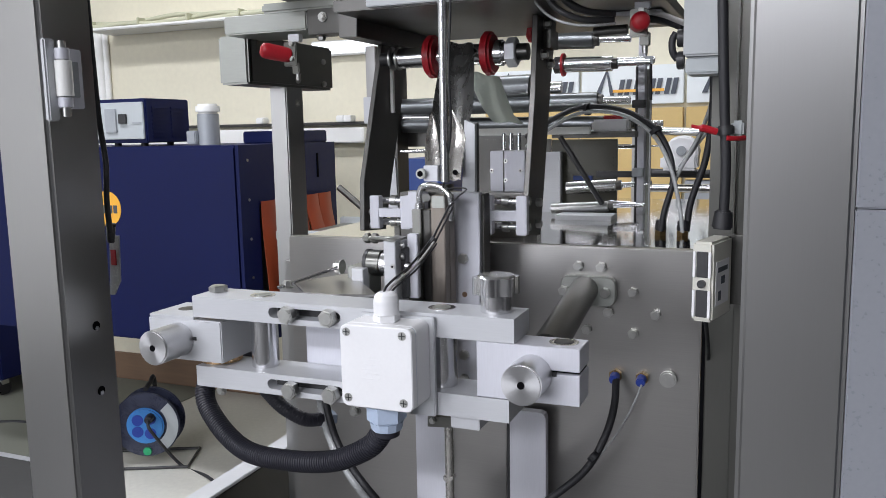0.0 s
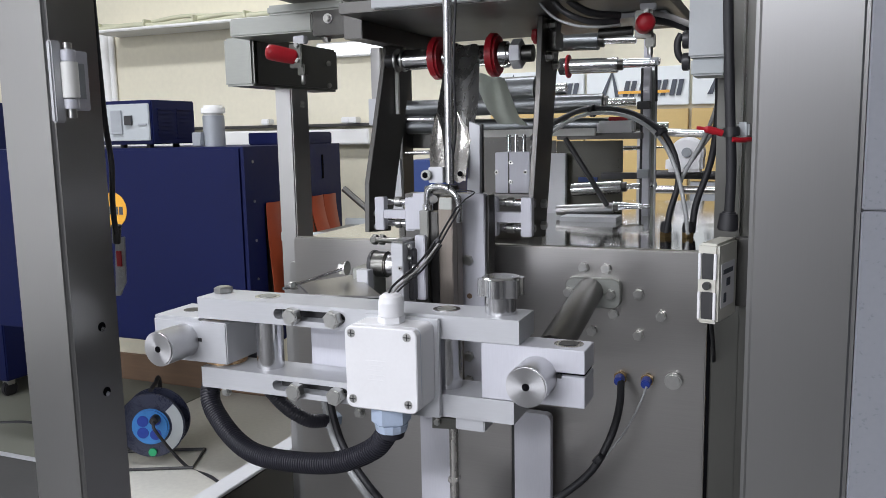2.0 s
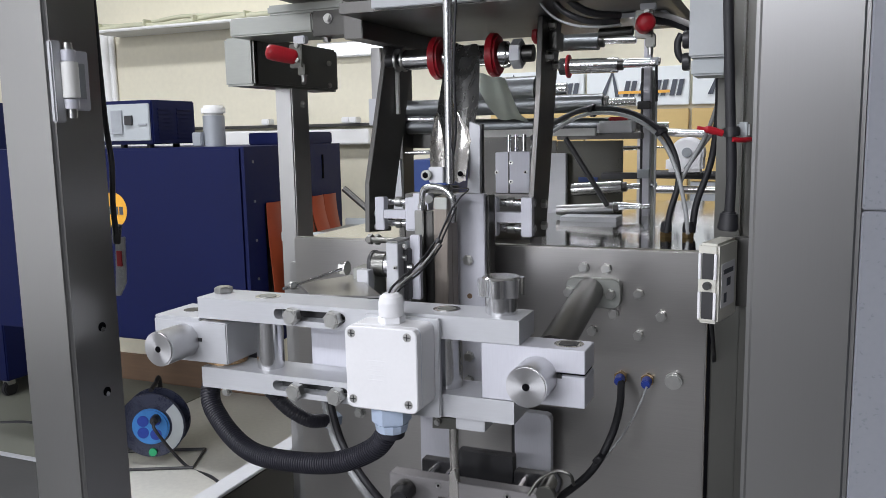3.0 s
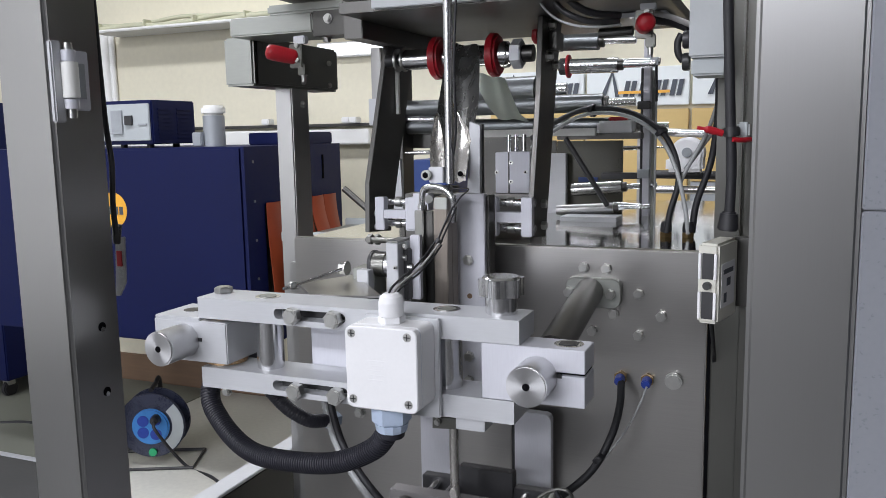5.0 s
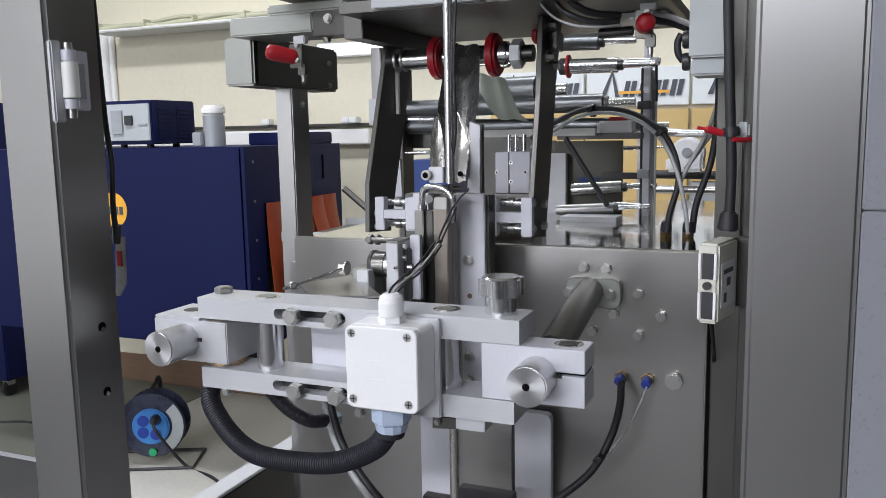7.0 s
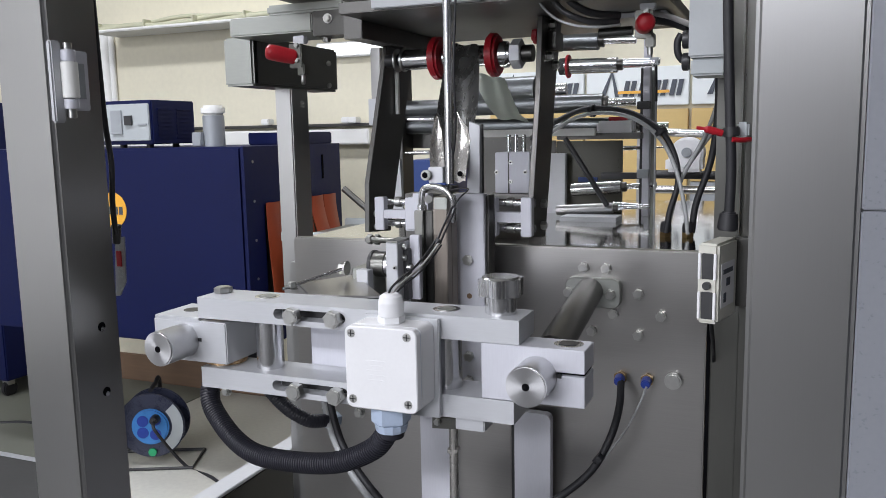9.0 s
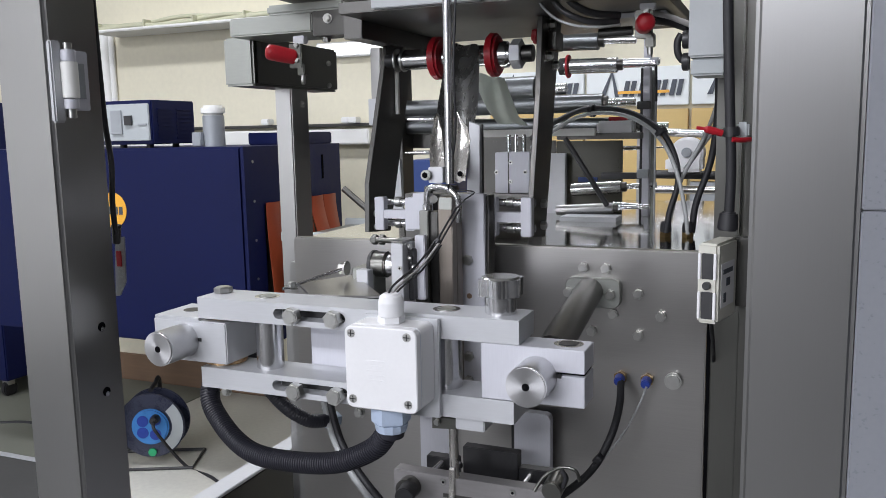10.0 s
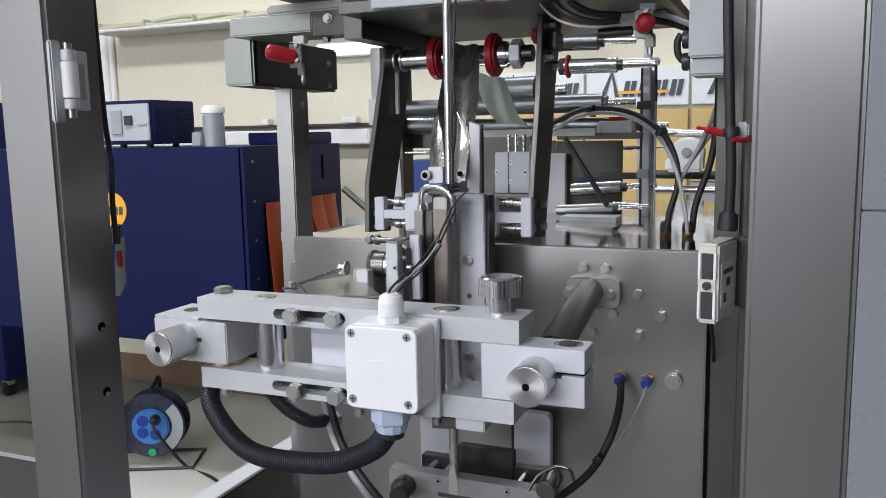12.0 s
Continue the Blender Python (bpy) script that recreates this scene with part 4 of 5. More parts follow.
hose("black_hose", [(-0.4690, 0.7750, 0.9836), (-0.4558, 0.7650, 0.9519), (-0.4382, 0.7550, 0.9248), (-0.4092, 0.7450, 0.8971), (-0.3793, 0.7450, 0.8663)], 0.0042, RUBBER, hoses)


# ---------------------------------------------------------------- sealing column
col = thing("sealing_column", (-0.33, 0.84, 0.96), "aluminium vertical sealing column with bolted plates", "sealing unit")
block("centre_plate", -0.3383, -0.3017, 0.84, 0.853, 0.955, 1.2026, m=ALU_LIGHT, parent=col)
# Dark strip stands in for the plate's shaded right edge.
block("edge_strip", -0.3021 + 0.0003, -0.2988, 0.846, 0.868, 0.955, 1.2026 - 0.002, m=STEEL_DARK, parent=col)
hex_bolt((-0.3206, 0.8400, 1.1295), (0, -1, 0), col, 0.0062, 0.004, washer=False)
for p in ((-0.3199, 0.8400, 1.0885),):
    part("hole", b_cyl(p, Vector(p) + Vector((0, -0.0006, 0)), 0.003, None, 14), BROWN, col)
for p in ((-0.3209, 0.8400, 1.0193), (-0.3213, 0.8400, 0.9908)):
    hex_bolt(p, (0, -1, 0), col, 0.0062, 0.004, washer=False)
part("step_block", b_prism([(-0.4001, 1.1597), (-0.3737, 1.1604), (-0.3727, 1.2025), (-0.3918, 1.2023), (-0.3919, 1.1971), (-0.3991, 1.1970)], "y", 0.85, 0.866, 0.0006), ALU_LIGHT, col)
block("back_plate", -0.4118 - 0.0, -0.3350, 0.871, 0.90, 1.0, 1.20, m=STEEL_DARK, parent=col)


def h_bracket(x0, x1, z0, z1, y, name="h_plate"):
    w, h = x1 - x0, z1 - z0
    a, b = x0 + w * 0.23, x1 - w * 0.23
    c, d = z0 + h * 0.36, z1 - h * 0.38
    pl = part(name, merge(b_box(x0, a, y, y + 0.012, z0, z1, 0.0008), b_box(b, x1, y, y + 0.012, z0, z1, 0.0008), b_box(a, b, y + 0.0004, y + 0.0116, c, d)), ALU_LIGHT, col, "pale machined H-shaped plate")
    for zz in (z0 + h * 0.17, z1 - h * 0.17):
        rod("tie_rod", (x0 + w * 0.1, y + 0.02, zz), (x1 - 0.001, y + 0.02, zz), 0.0045, CHROME, col)
        cap_screw((x0 + w * 0.36, y + 0.02, zz), (1, 0, 0), col, 0.0062, 0.008)
    return pl


h_bracket(-0.4517, -0.3995, 1.1560, 1.1951, 0.87)
h_bracket(-0.3093, -0.2563, 1.1532, 1.1971, 0.868)
# leaning side plates
part("side_plate", b_prism([(0.965, 1.41), (0.893, 1.21), (0.890, 1.150), (0.950, 1.145), (0.968, 1.20), (1.045, 1.41)], "x", -0.4765, -0.470, 0.0006), STEEL_DARK, col, "leaning dark steel side plate")
part("side_plate", b_prism([(0.930, 1.4000), (0.9185, 1.3100), (0.8840, 1.1700), (0.8804, 1.1517), (0.9400, 1.1450), (0.9560, 1.2000), (0.9916, 1.3392), (1.0150, 1.4000)], "x", -0.2665, -0.2600, 0.0006), STEEL_DARK, col, "leaning smoked steel side plate")
part("side_rib", b_prism([(-0.4790, 1.2359), (-0.4760, 1.1640), (-0.4974, 1.1636)], "y", 1.0, 1.006), ALU, col, "pale tapering rib")
for p in ((-0.2604, 0.9050, 1.1859), (-0.2605, 0.9050, 1.1605)):
    hex_bolt((-0.260, 0.922, Vector(p).z), (1, 0, 0), col, 0.0055, 0.005, washer=False)
block("clamp_lug", -0.2598, -0.2500, 0.950, 0.985, 1.3640, 1.3850, m=STEEL_DARK, parent=col)
for y_, z_ in ((0.945, 1.3560), (0.975, 1.3480), (0.958, 1.3930)):
    hex_bolt((-0.2599, y_, z_), (1, 0, 0), col, 0.0052, 0.006)
for z_ in (1.155, 1.172):
    rod("pin", (-0.470, 0.905, z_), (-0.455, 0.905, z_), 0.004, BOLT, col)
block("white_strut", -0.4655 - 0.003, -0.4655 + 0.001, 0.97, 0.975, 1.2951, 1.3506, m=WHITE_METAL, parent=col, bevel=0)
# foot plates that the jaw runs along
for x0, x1, z1, rnd in ((-0.4071, -0.3680, 0.9247, 0.001), (-0.2844, -0.2404, 0.9421, 0.007)):
    part("guide_plate", merge(b_box(x0, x1, 0.890, 0.902, 0.55, z1 - 0.012), b_prism([(x0, z1 - 0.012), (x1, z1 - 0.012), (x1, z1 - rnd), (x1 - rnd * 0.3, z1 - rnd * 0.3), (x1 - rnd, z1), (x0 + 0.001, z1), (x0, z1 - 0.001)], "y", 0.890, 0.902)), ALU_LIGHT, col, "pale machined guide plate")
block("guide_back", -0.3734, -0.2931, 0.905, 0.917, 0.55, 0.985, m=STEEL_H, parent=col)
part("guide_gap", b_box(-0.2903, -0.2871, 0.8975, 0.9045, 0.55, 0.965), BLACK_PAINT, col)
part("film_guide", b_prism([(-0.3075, 0.9848), (-0.2831, 0.9867), (-0.2829, 0.9970), (-0.3072, 0.9957)], "y", 0.70, 0.76), STEEL_MID, col)
hex_bolt((-0.3013, 0.70, 0.9924), (0, -1, 0), col, 0.0035, 0.003, washer=False)

# clamp cylinder on the bracket, its block moves
clamp = thing("film_clamp", (-0.42, 0.765, 1.115), "small steel film clamp standing on the gusset plate", "clamp")
part("mount_plate", b_box(-0.4318, -0.350, 0.6945, 0.800, 1.045, 1.0500, 0.0005), ALU, clamp, "mounting plate behind the bars")
part("fixed_block", b_prism([(-0.4180, 1.0502), (-0.4034, 1.0502), (-0.4034, 1.1269), (-0.4174, 1.1269)], "y", 0.757, 0.770, 0.0008), ALU, clamp)
# Darker metal puts the shaded top into what is one block.
part("fixed_head", b_prism([(-0.4300, 1.0502), (-0.4036, 1.0502), (-0.4036, 1.1266), (-0.4300, 1.1266)], "y", 0.7705, 0.800, 0.0012), SATIN, clamp)
rod("cylinder", (-0.4090, 0.782, 1.1300), (-0.3905, 0.782, 1.1300), 0.0142, STEEL_MID, clamp, bevel=0.0015)
rod("cylinder_flange", (-0.4105, 0.782, 1.1300), (-0.4060, 0.782, 1.1300), 0.0150, BLACK_PAINT, clamp)
hex_bolt((-0.4343, 0.768, 1.1261), (-1, 0, 0), clamp, 0.0065, 0.008)
rod("tie_bar", (-0.4357, 0.7650, 1.1266), (-0.4727, 0.7000, 1.1135), 0.0018, CHROME, clamp)
for q in ((-0.4676, 0.7100, 1.1119),):
    hex_bolt(Vector(q), (0, 0, 1), clamp, 0.005, 0.006)

slide = thing("clamp_slide", (-0.3719, 0.765, 1.1155), "sliding steel clamp jaw with a small screw", "clamp jaw")
part("jaw", b_prism([(-0.3795, 1.0503), (-0.3655, 1.0503), (-0.3655, 1.1575), (-0.3790, 1.1585)], "y", 0.752, 0.783, 0.0008), ALU, slide)
# Dark plate stands in for the shade on the jaw's top face.
part("jaw_cap", b_prism([(-0.3788, 1.1588), (-0.3657, 1.1578), (-0.3660, 1.1600), (-0.3785, 1.1605)], "y", 0.753, 0.783), STEEL_MID, slide, "dark plate for the shaded jaw top")
rod("piston", (-0.3950, 0.782, 1.1300), (-0.3790, 0.782, 1.1300), 0.0128, CHROME, slide, "bright piston")
cap_screw((-0.3690, 0.7520, 1.1320), (0, -1, 0), slide, 0.0026, 0.0010)
block("pad", -0.3622, -0.3511, 0.775, 0.783, 1.0950, 1.1636, m=ALU_LIGHT, parent=slide)
block("carrier", -0.3655, -0.3600, 0.765, 0.777, 1.0960, 1.1500, m=BLACK_PAINT, parent=slide)
for z_ in (1.1210, 1.1410, 1.1530):
    rod("set_screw", (-0.3650, 0.764, z_), (-0.3612, 0.764, z_), 0.0034, BOLT, slide, seg=12)
block("dark_bar", -0.3677, -0.3573, 0.80, 0.815, 0.99, 1.1874, m=STEEL_MID, parent=slide, label="dark heater bar")
block("black_bar", -0.3592, -0.3478, 0.805, 0.825, 0.99, 1.1859, m=STEEL_DARK, parent=slide)
block("seal_bar", -0.3453, -0.3293, 0.800, 0.828, 0.99, 1.2024, m=SEAL_BROWN, parent=slide, label="heat-tanned seal bar")
block("seal_edge", -0.3339, -0.3289, 0.812, 0.829, 0.99, 1.1997, m=SEAL_BROWN, parent=slide)
block("seal_cap", -0.3432, -0.3282, 0.797, 0.7995, 1.1894, 1.2020, m=SATIN, parent=slide)
rod("heater_screw", (-0.3492, 0.7975, 1.2000), (-0.3477, 0.794, 1.2003), 0.0045, BOLT, slide, seg=16)
hose("heater_tube", [(-0.3561, 0.7960, 1.1885), (-0.3555, 0.7940, 1.2020), (-0.3518, 0.7920, 1.2112), (-0.3430, 0.7900, 1.2141), (-0.3319, 0.7880, 1.2135), (-0.3230, 0.7880, 1.2088), (-0.3174, 0.7880, 1.2006), (-0.3172, 0.7900, 1.1898), (-0.3196, 0.7940, 1.1774)], 0.0034, CHROME, slide, "bent bright heater tube")
rod("tube_ferrule", (-0.3561, 0.7960, 1.1885), (-0.3559, 0.7960, 1.1946), 0.0050, CHROME, slide)
rod("spring_pin", (-0.4216, 0.7900, 1.1554), (-0.3800, 0.7820, 1.1562), 0.0032, STEEL_MID, slide)
for px in (-0.4167, -0.4077):
    rod("nut", (px - 0.003, 0.79, 1.1557), (px + 0.003, 0.79, 1.1557), 0.0058, STEEL_MID, slide, seg=6)
rod("steel_ball", (-0.3585, 0.7620, 1.1319), (-0.3533, 0.7620, 1.1321), 0.004, CHROME, slide)


# ---------------------------------------------------------------- forming head
head = thing("forming_head", (-0.33, 0.86, 1.2), "bright steel film forming shoe with clamp and tube", "forming head")
rod("fill_tube", (-0.3005, 0.74, 1.2208), (-0.3005, 0.74, 1.60), 0.0044, CHROME, head, "long bright filling tube")
part("shoe_hole", b_cyl((-0.3093, 0.7895, 1.2276), (-0.3103, 0.7920, 1.2274), 0.0028, None, 16), HOLE_SHADE, head)
part("back_strip", b_prism([(-0.3272, 1.2007), (-0.3117, 1.2009), (-0.3107, 1.2774), (-0.3233, 1.2820)], "y", 0.855, 0.862, 0.0005), ALU, head)
# Shade of the strip's right edge, put in as dark steel.
part("back_strip_edge", b_box(-0.3160, -0.3114, 0.863, 0.869, 1.2021, 1.2787), STEEL_DARK, head)
block("clamp_body", -0.3455, -0.3290, 0.79, 0.81, 1.2180, 1.2346, m=ALU, parent=head)
part("clamp_ring", b_cyl((-0.3462, 0.7900, 1.2263), (-0.3462, 0.7830, 1.2263), 0.0054, None, 24, 0.001), SATIN, head, smooth=True)
part("clamp_socket", b_cyl((-0.3462, 0.7832, 1.2263), (-0.3462, 0.7826, 1.2263), 0.0034, None, 6), HOLE_SHADE, head)
block("clamp_foot", -0.3531, -0.3207, 0.795, 0.815, 1.2069, 1.2141, m=STEEL_DARK, parent=head)

# film web over the roller

def web_mesh(rows, n=14, thick=0.0006):
    bm = bmesh.new()
    for off in (0.0, thick):
        grid = []
        for k, (a, b, bow) in enumerate(rows):
            a, b = Vector(a), Vector(b)
            grid.append([bm.verts.new(a.lerp(b, i / n) + Vector((0, bow * math.sin(math.pi * i / n) + off, 0.0012 * math.sin(9.0 * i / n + k)))) for i in range(n + 1)])
        for r0, r1 in zip(grid, grid[1:]):
            for i in range(n):
                bm.faces.new((r0[i], r0[i + 1], r1[i + 1], r1[i]))
    return bm


part("left_wing", web_mesh([((-0.3476, 0.8000, 1.2329), (-0.3319, 0.8030, 1.2328), 0.002), ((-0.3514, 0.8080, 1.2465), (-0.3356, 0.8110, 1.2463), 0.003), ((-0.3528, 0.8150, 1.2602), (-0.3395, 0.8180, 1.2600), 0.004), ((-0.3527, 0.8200, 1.2734), (-0.3433, 0.8230, 1.2732), 0.004), ((-0.3515, 0.8225, 1.2831), (-0.3468, 0.8255, 1.2830), 0.003), ((-0.3498, 0.8235, 1.2903), (-0.3491, 0.8265, 1.2903), 0.001)], 8, 0.0012), FILM, head, "bright folded film wing", True)
part("right_wing", web_mesh([((-0.3192, 0.7900, 1.2193), (-0.3052, 0.7930, 1.2192), 0.000), ((-0.3219, 0.7960, 1.2343), (-0.3060, 0.7990, 1.2341), 0.002), ((-0.3238, 0.8030, 1.2494), (-0.3059, 0.8060, 1.2492), 0.004), ((-0.3250, 0.8080, 1.2623), (-0.3057, 0.8110, 1.2620), 0.005), ((-0.3247, 0.8110, 1.2741), (-0.3092, 0.8140, 1.2738), 0.004), ((-0.3238, 0.8125, 1.2836), (-0.3173, 0.8155, 1.2834), 0.002), ((-0.3226, 0.8130, 1.2906), (-0.3219, 0.8160, 1.2907), 0.000)], 8, 0.0012), FILM, head, "bright forming shoe plate", True)

web = thing("film_web", (-0.33, 0.9, 1.36), "silver laminate film running over the roller into the former", "film")
# Same film as the wings, coloured darker for its shaded upper run.
part("front_run", web_mesh([((-0.3769, 0.9350, 1.3758), (-0.3407, 0.9350, 1.3724), 0.0), ((-0.3745, 0.9100, 1.3461), (-0.3306, 0.9100, 1.3427), 0.008), ((-0.3699, 0.8800, 1.3057), (-0.3215, 0.8800, 1.3029), 0.018), ((-0.3636, 0.8500, 1.2672), (-0.3214, 0.8600, 1.2689), 0.028), ((-0.3588, 0.8300, 1.2191), (-0.3245, 0.8450, 1.2196), 0.03)]), FILM_SHADED, web, "silver film run", True)
SAG = Vector((-0.3436, 0.9900, 1.3394)) - BASE["film_web"]
back_run = part("back_run", web_mesh([((-0.0176, 0.0000, 0.0042), (0.0175, 0.0000, -0.0043), 0.0), ((-0.0274, 0.0300, -0.0189), (0.0166, 0.0300, -0.0255), 0.006), ((-0.0308, 0.0700, -0.0400), (0.0139, 0.0700, -0.0486), 0.006), ((-0.0300, 0.1100, -0.0573), (0.0152, 0.1100, -0.0613), 0.0)]), WEB, web, "grey-green back of the film", True)
back_run.matrix_parent_inverse = Matrix.Identity(4)

# roller with red rings
rolr = thing("film_roller", (-0.36, 0.96, 1.36), "steel film roller with two red guide rings", "roller")
ZR = 1.3611
rod("roller", (-0.4474, 0.95, ZR), (-0.3042, 0.95, ZR), 0.0125, CHROME, rolr)
for px in (-0.3997, -0.3261):
    part("ring", b_cyl((px - 0.005, 0.95, ZR), (px + 0.007, 0.95, ZR), 0.0265, 0.0255, 40, 0.003), RED, rolr, "red guide ring", True)
part("ring_hub", b_cyl((-0.3183, 0.95, ZR), (-0.3077, 0.95, ZR), 0.0155, None, 32, 0.001), CHROME, rolr, smooth=True)
part("nut", b_cyl((-0.3028, 0.95, ZR), (-0.2902, 0.95, ZR), 0.0175, None, 6, 0.001), ALU, rolr)
rod("end_spindle", (-0.2902, 0.95, ZR), (-0.277, 0.95, ZR), 0.010, STEEL_DARK, rolr)
rod("left_collar", (-0.470, 0.95, ZR), (-0.4474, 0.95, ZR), 0.008, BLACK_PAINT, rolr)
for px in (-0.4474 - 0.008, -0.4474 + 0.001):
    rod("washer", (px, 0.95, ZR), (px + 0.003, 0.95, ZR), 0.0145, BOLT, rolr)
part("rear_red_knob", b_cyl((-0.3083, 1.0600, 1.3975), (-0.2984, 1.0600, 1.3954), 0.014, None, 24, 0.003), RED, rolr, "red knob", True)

# rollers behind, each a thing
def roller(p0, p1, r, m_, label):
    t = thing("idle_roller", p0, label, "roller", "idle rollers")
    rod("sleeve", p0, p1, r, ROLLER if r > 0.0118 else m_, t)
    d = (Vector(p1) - Vector(p0)).normalized()
    rod("spindle", Vector(p1) - d * 0.002, Vector(p1) + d * 0.055, r * 0.42, CHROME, t)
    rod("collar", Vector(p1), Vector(p1) + d * 0.008, r * 0.72, STEEL_DARK, t)
    return t


roller((-0.3278, 1.2500, 1.4046), (-0.2628, 1.2500, 1.4025), 0.014, STEEL_V, "short steel idle roller under the top plate")
roller((-0.3145, 1.2500, 1.3668), (-0.2346, 1.2500, 1.3655), 0.0115, CHROME, "bright steel idle roller with a thin wire")
roller((-0.6883, 1.4400, 1.3160), (-0.2940, 1.4400, 1.3167), 0.016, STEEL_V, "wide steel idle roller")
roller((-0.6831, 1.4500, 1.2826), (-0.2397, 1.4500, 1.2767), 0.014, STEEL_V, "wide steel idle roller behind the column")
roller((-0.5251, 1.4500, 1.3416), (-0.4167, 1.4500, 1.3428), 0.026, STEEL_DARK, "thick dark steel roller behind the film")
roller((-0.6816, 1.4400, 1.2965), (-0.6130, 1.4400, 1.2960), 0.006, CHROME, "thin bright steel roller")
roller((-0.6787, 1.4300, 1.2330), (-0.2330, 1.4300, 1.2382), 0.004, CHROME, "long thin bright guide rod")
roller((-0.3178, 1.3100, 1.1742), (-0.2374, 1.3100, 1.1795), 0.011, CHROME, "bright steel roller low in the back")
roller((-0.3276, 1.2500, 1.1464), (-0.2390, 1.2500, 1.1515), 0.008, STEEL_V, "steel roller just above the table")

rr_ = thing("roller_ring", (-0.3092, 1.25, 1.3691), "thin red ring on the idle roller", "ring")
rod("ring", (-0.3112, 1.25, 1.3668), (-0.3072, 1.25, 1.3668), 0.0175, RED, rr_)
rod("lock_nut", (-0.3232, 1.25, 1.3668), (-0.3122, 1.25, 1.3668), 0.0125, BLACK_PAINT, rr_, seg=6)

rearframe = thing("film_stand", (-0.2009, 1.3, 1.1345), "aluminium film stand with cross bars behind the column", "film stand")
block("upright", -0.2044, -0.1940, 1.3, 1.32, 1.1345, 1.45, m=ALU_LIGHT, parent=rearframe)
block("dark_upright", -0.2087, -0.2044 - 0.0005, 1.302, 1.318, 1.1345, 1.3634, m=BLACK_PAINT, parent=rearframe)
# White colour stands in for light falling on this aluminium rail.
block("cross_rail", -0.4372, -0.2579, 1.2, 1.212, 1.2619, 1.2728, m=WHITE_METAL, parent=rearframe)
block("dark_beam", -0.3198, -0.1933, 1.22, 1.24, 1.2561, 1.2652, m=STEEL_DARK, parent=rearframe)
block("left_upright", -0.6856, -0.6736, 1.42, 1.47, 1.1345, 1.43, m=STEEL_DARK, parent=rearframe)
block("back_sheet", -0.3512, -0.2419, 1.34, 1.345, 1.1345, 1.2526, m=OLIVE_SHEET, parent=rearframe)
block("back_column", -0.3628, -0.3304, 1.315, 1.33, 1.1345, 1.2329, m=ALU, parent=rearframe, label="pale grey rear column")
block("shelf_bar", -0.2740, -0.2126, 1.325, 1.338, 1.1911, 1.2011, m=BLACK_PAINT, parent=rearframe)
block("olive_strip", -0.1986, -0.1898, 1.322, 1.326, 1.1345, 1.36, m=SATIN, parent=rearframe)
block("blue_label", -0.3137, -0.2818, 1.336, 1.3395, 1.1856, 1.1931, m=BLUE_LIGHT, parent=rearframe, bevel=0)
# Dark sheet added to fill the black gap behind the guide cylinder.
block("rear_sheet", -0.4839, -0.3537, 1.346, 1.35, 1.1345, 1.2538, m=STEEL_DARK, parent=rearframe)
block("rear_beam", -0.7264, -0.4112, 1.475, 1.49, 1.2408, 1.2818, m=STEEL_DARK, parent=rearframe)
block("low_box", -0.3101, -0.2251, 1.2, 1.25, 1.1345, 1.1415, m=ALU, parent=rearframe)
rod("diagonal_strut", (-0.3067, 1.2200, 1.2584), (-0.2417, 1.2200, 1.1568), 0.004, BLACK_PAINT, rearframe)
block("clamp", -0.2100, -0.1925, 1.285, 1.30, 1.1945, 1.2079, m=GREY_MOTOR, parent=rearframe)
block("clamp", -0.2110, -0.1915, 1.285, 1.30, 1.3000, 1.3120, m=BLACK_PAINT, parent=rearframe)
rod("cross_rod", (-0.2467, 1.2900, 1.1531), (-0.1985, 1.2900, 1.1504), 0.0045, CHROME, rearframe)
rod("wire_post", (-0.1847, 1.3000, 1.3113), (-0.1858, 1.3000, 1.3724), 0.0022, BLACK_PAINT, rearframe)
rod("wire_post_foot", (-0.1847, 1.3000, 1.3113), (-0.1847, 1.3, 1.1345), 0.0016, ALU, rearframe)
rod("upper_rod", (-0.2324, 1.2700, 1.3709), (-0.1757, 1.2700, 1.3698), 0.005, CHROME, rearframe)
block("wire_knob", -0.1905, -0.1773, 1.265, 1.28, 1.3644, 1.3751, m=GREY_MOTOR, parent=rearframe)

# small things seen through the film stand
pr = thing("paper_roll_stack", (-0.2422, 1.2600, 1.2697), "stack of white label rolls with a red band", "label rolls")
block("white_pack", -0.2599, -0.2050, 1.222, 1.245, 1.2647, 1.2829, m=WHITE_PLASTIC, parent=pr, bevel=0.003)
block("red_band", -0.2441, -0.2142, 1.226, 1.242, 1.2829 + 0.0002, 1.2887, m=RED, parent=pr, bevel=0.002)
bc = thing("blue_cabinet", (-1.1855, 2.7, 0.0), "blue painted cabinet far behind the column", "cabinet")
block("body", -1.2268, -1.0684, 2.6, 3.0, 0.05, 1.1770, m=BLUE_LIGHT, parent=bc, bevel=0.005)
block("plinth", -1.2268 + 0.02, -1.0684 - 0.02, 2.62, 2.98, 0.0, 0.0495, m=BLACK_PAINT, parent=bc)
# Hidden sheet, added only to darken what the steel sides mirror.
sc = thing("side_cover", (-0.01, 1.1, 0.0), "unseen dark steel sheet added to darken reflections", "machine panel")
part("sheet", b_box(-0.012, 0.0, 0.98, 1.60, 0.02, 1.7, 0.001), STEEL_DARK, sc)

# guide cylinder block behind the head
gc = thing("guide_cylinder", (-0.3212, 1.0, 1.1896), "pale aluminium guide cylinder with dark screws", "air cylinder")
block("body", -0.3433, -0.2973, 1.0, 1.04, 1.1918, 1.2437, m=ALU_LIGHT, parent=gc)
block("groove", -0.3258, -0.3242, 0.9992, 1.0, 1.1918, 1.2437, m=BLACK_PAINT, parent=gc, bevel=0)
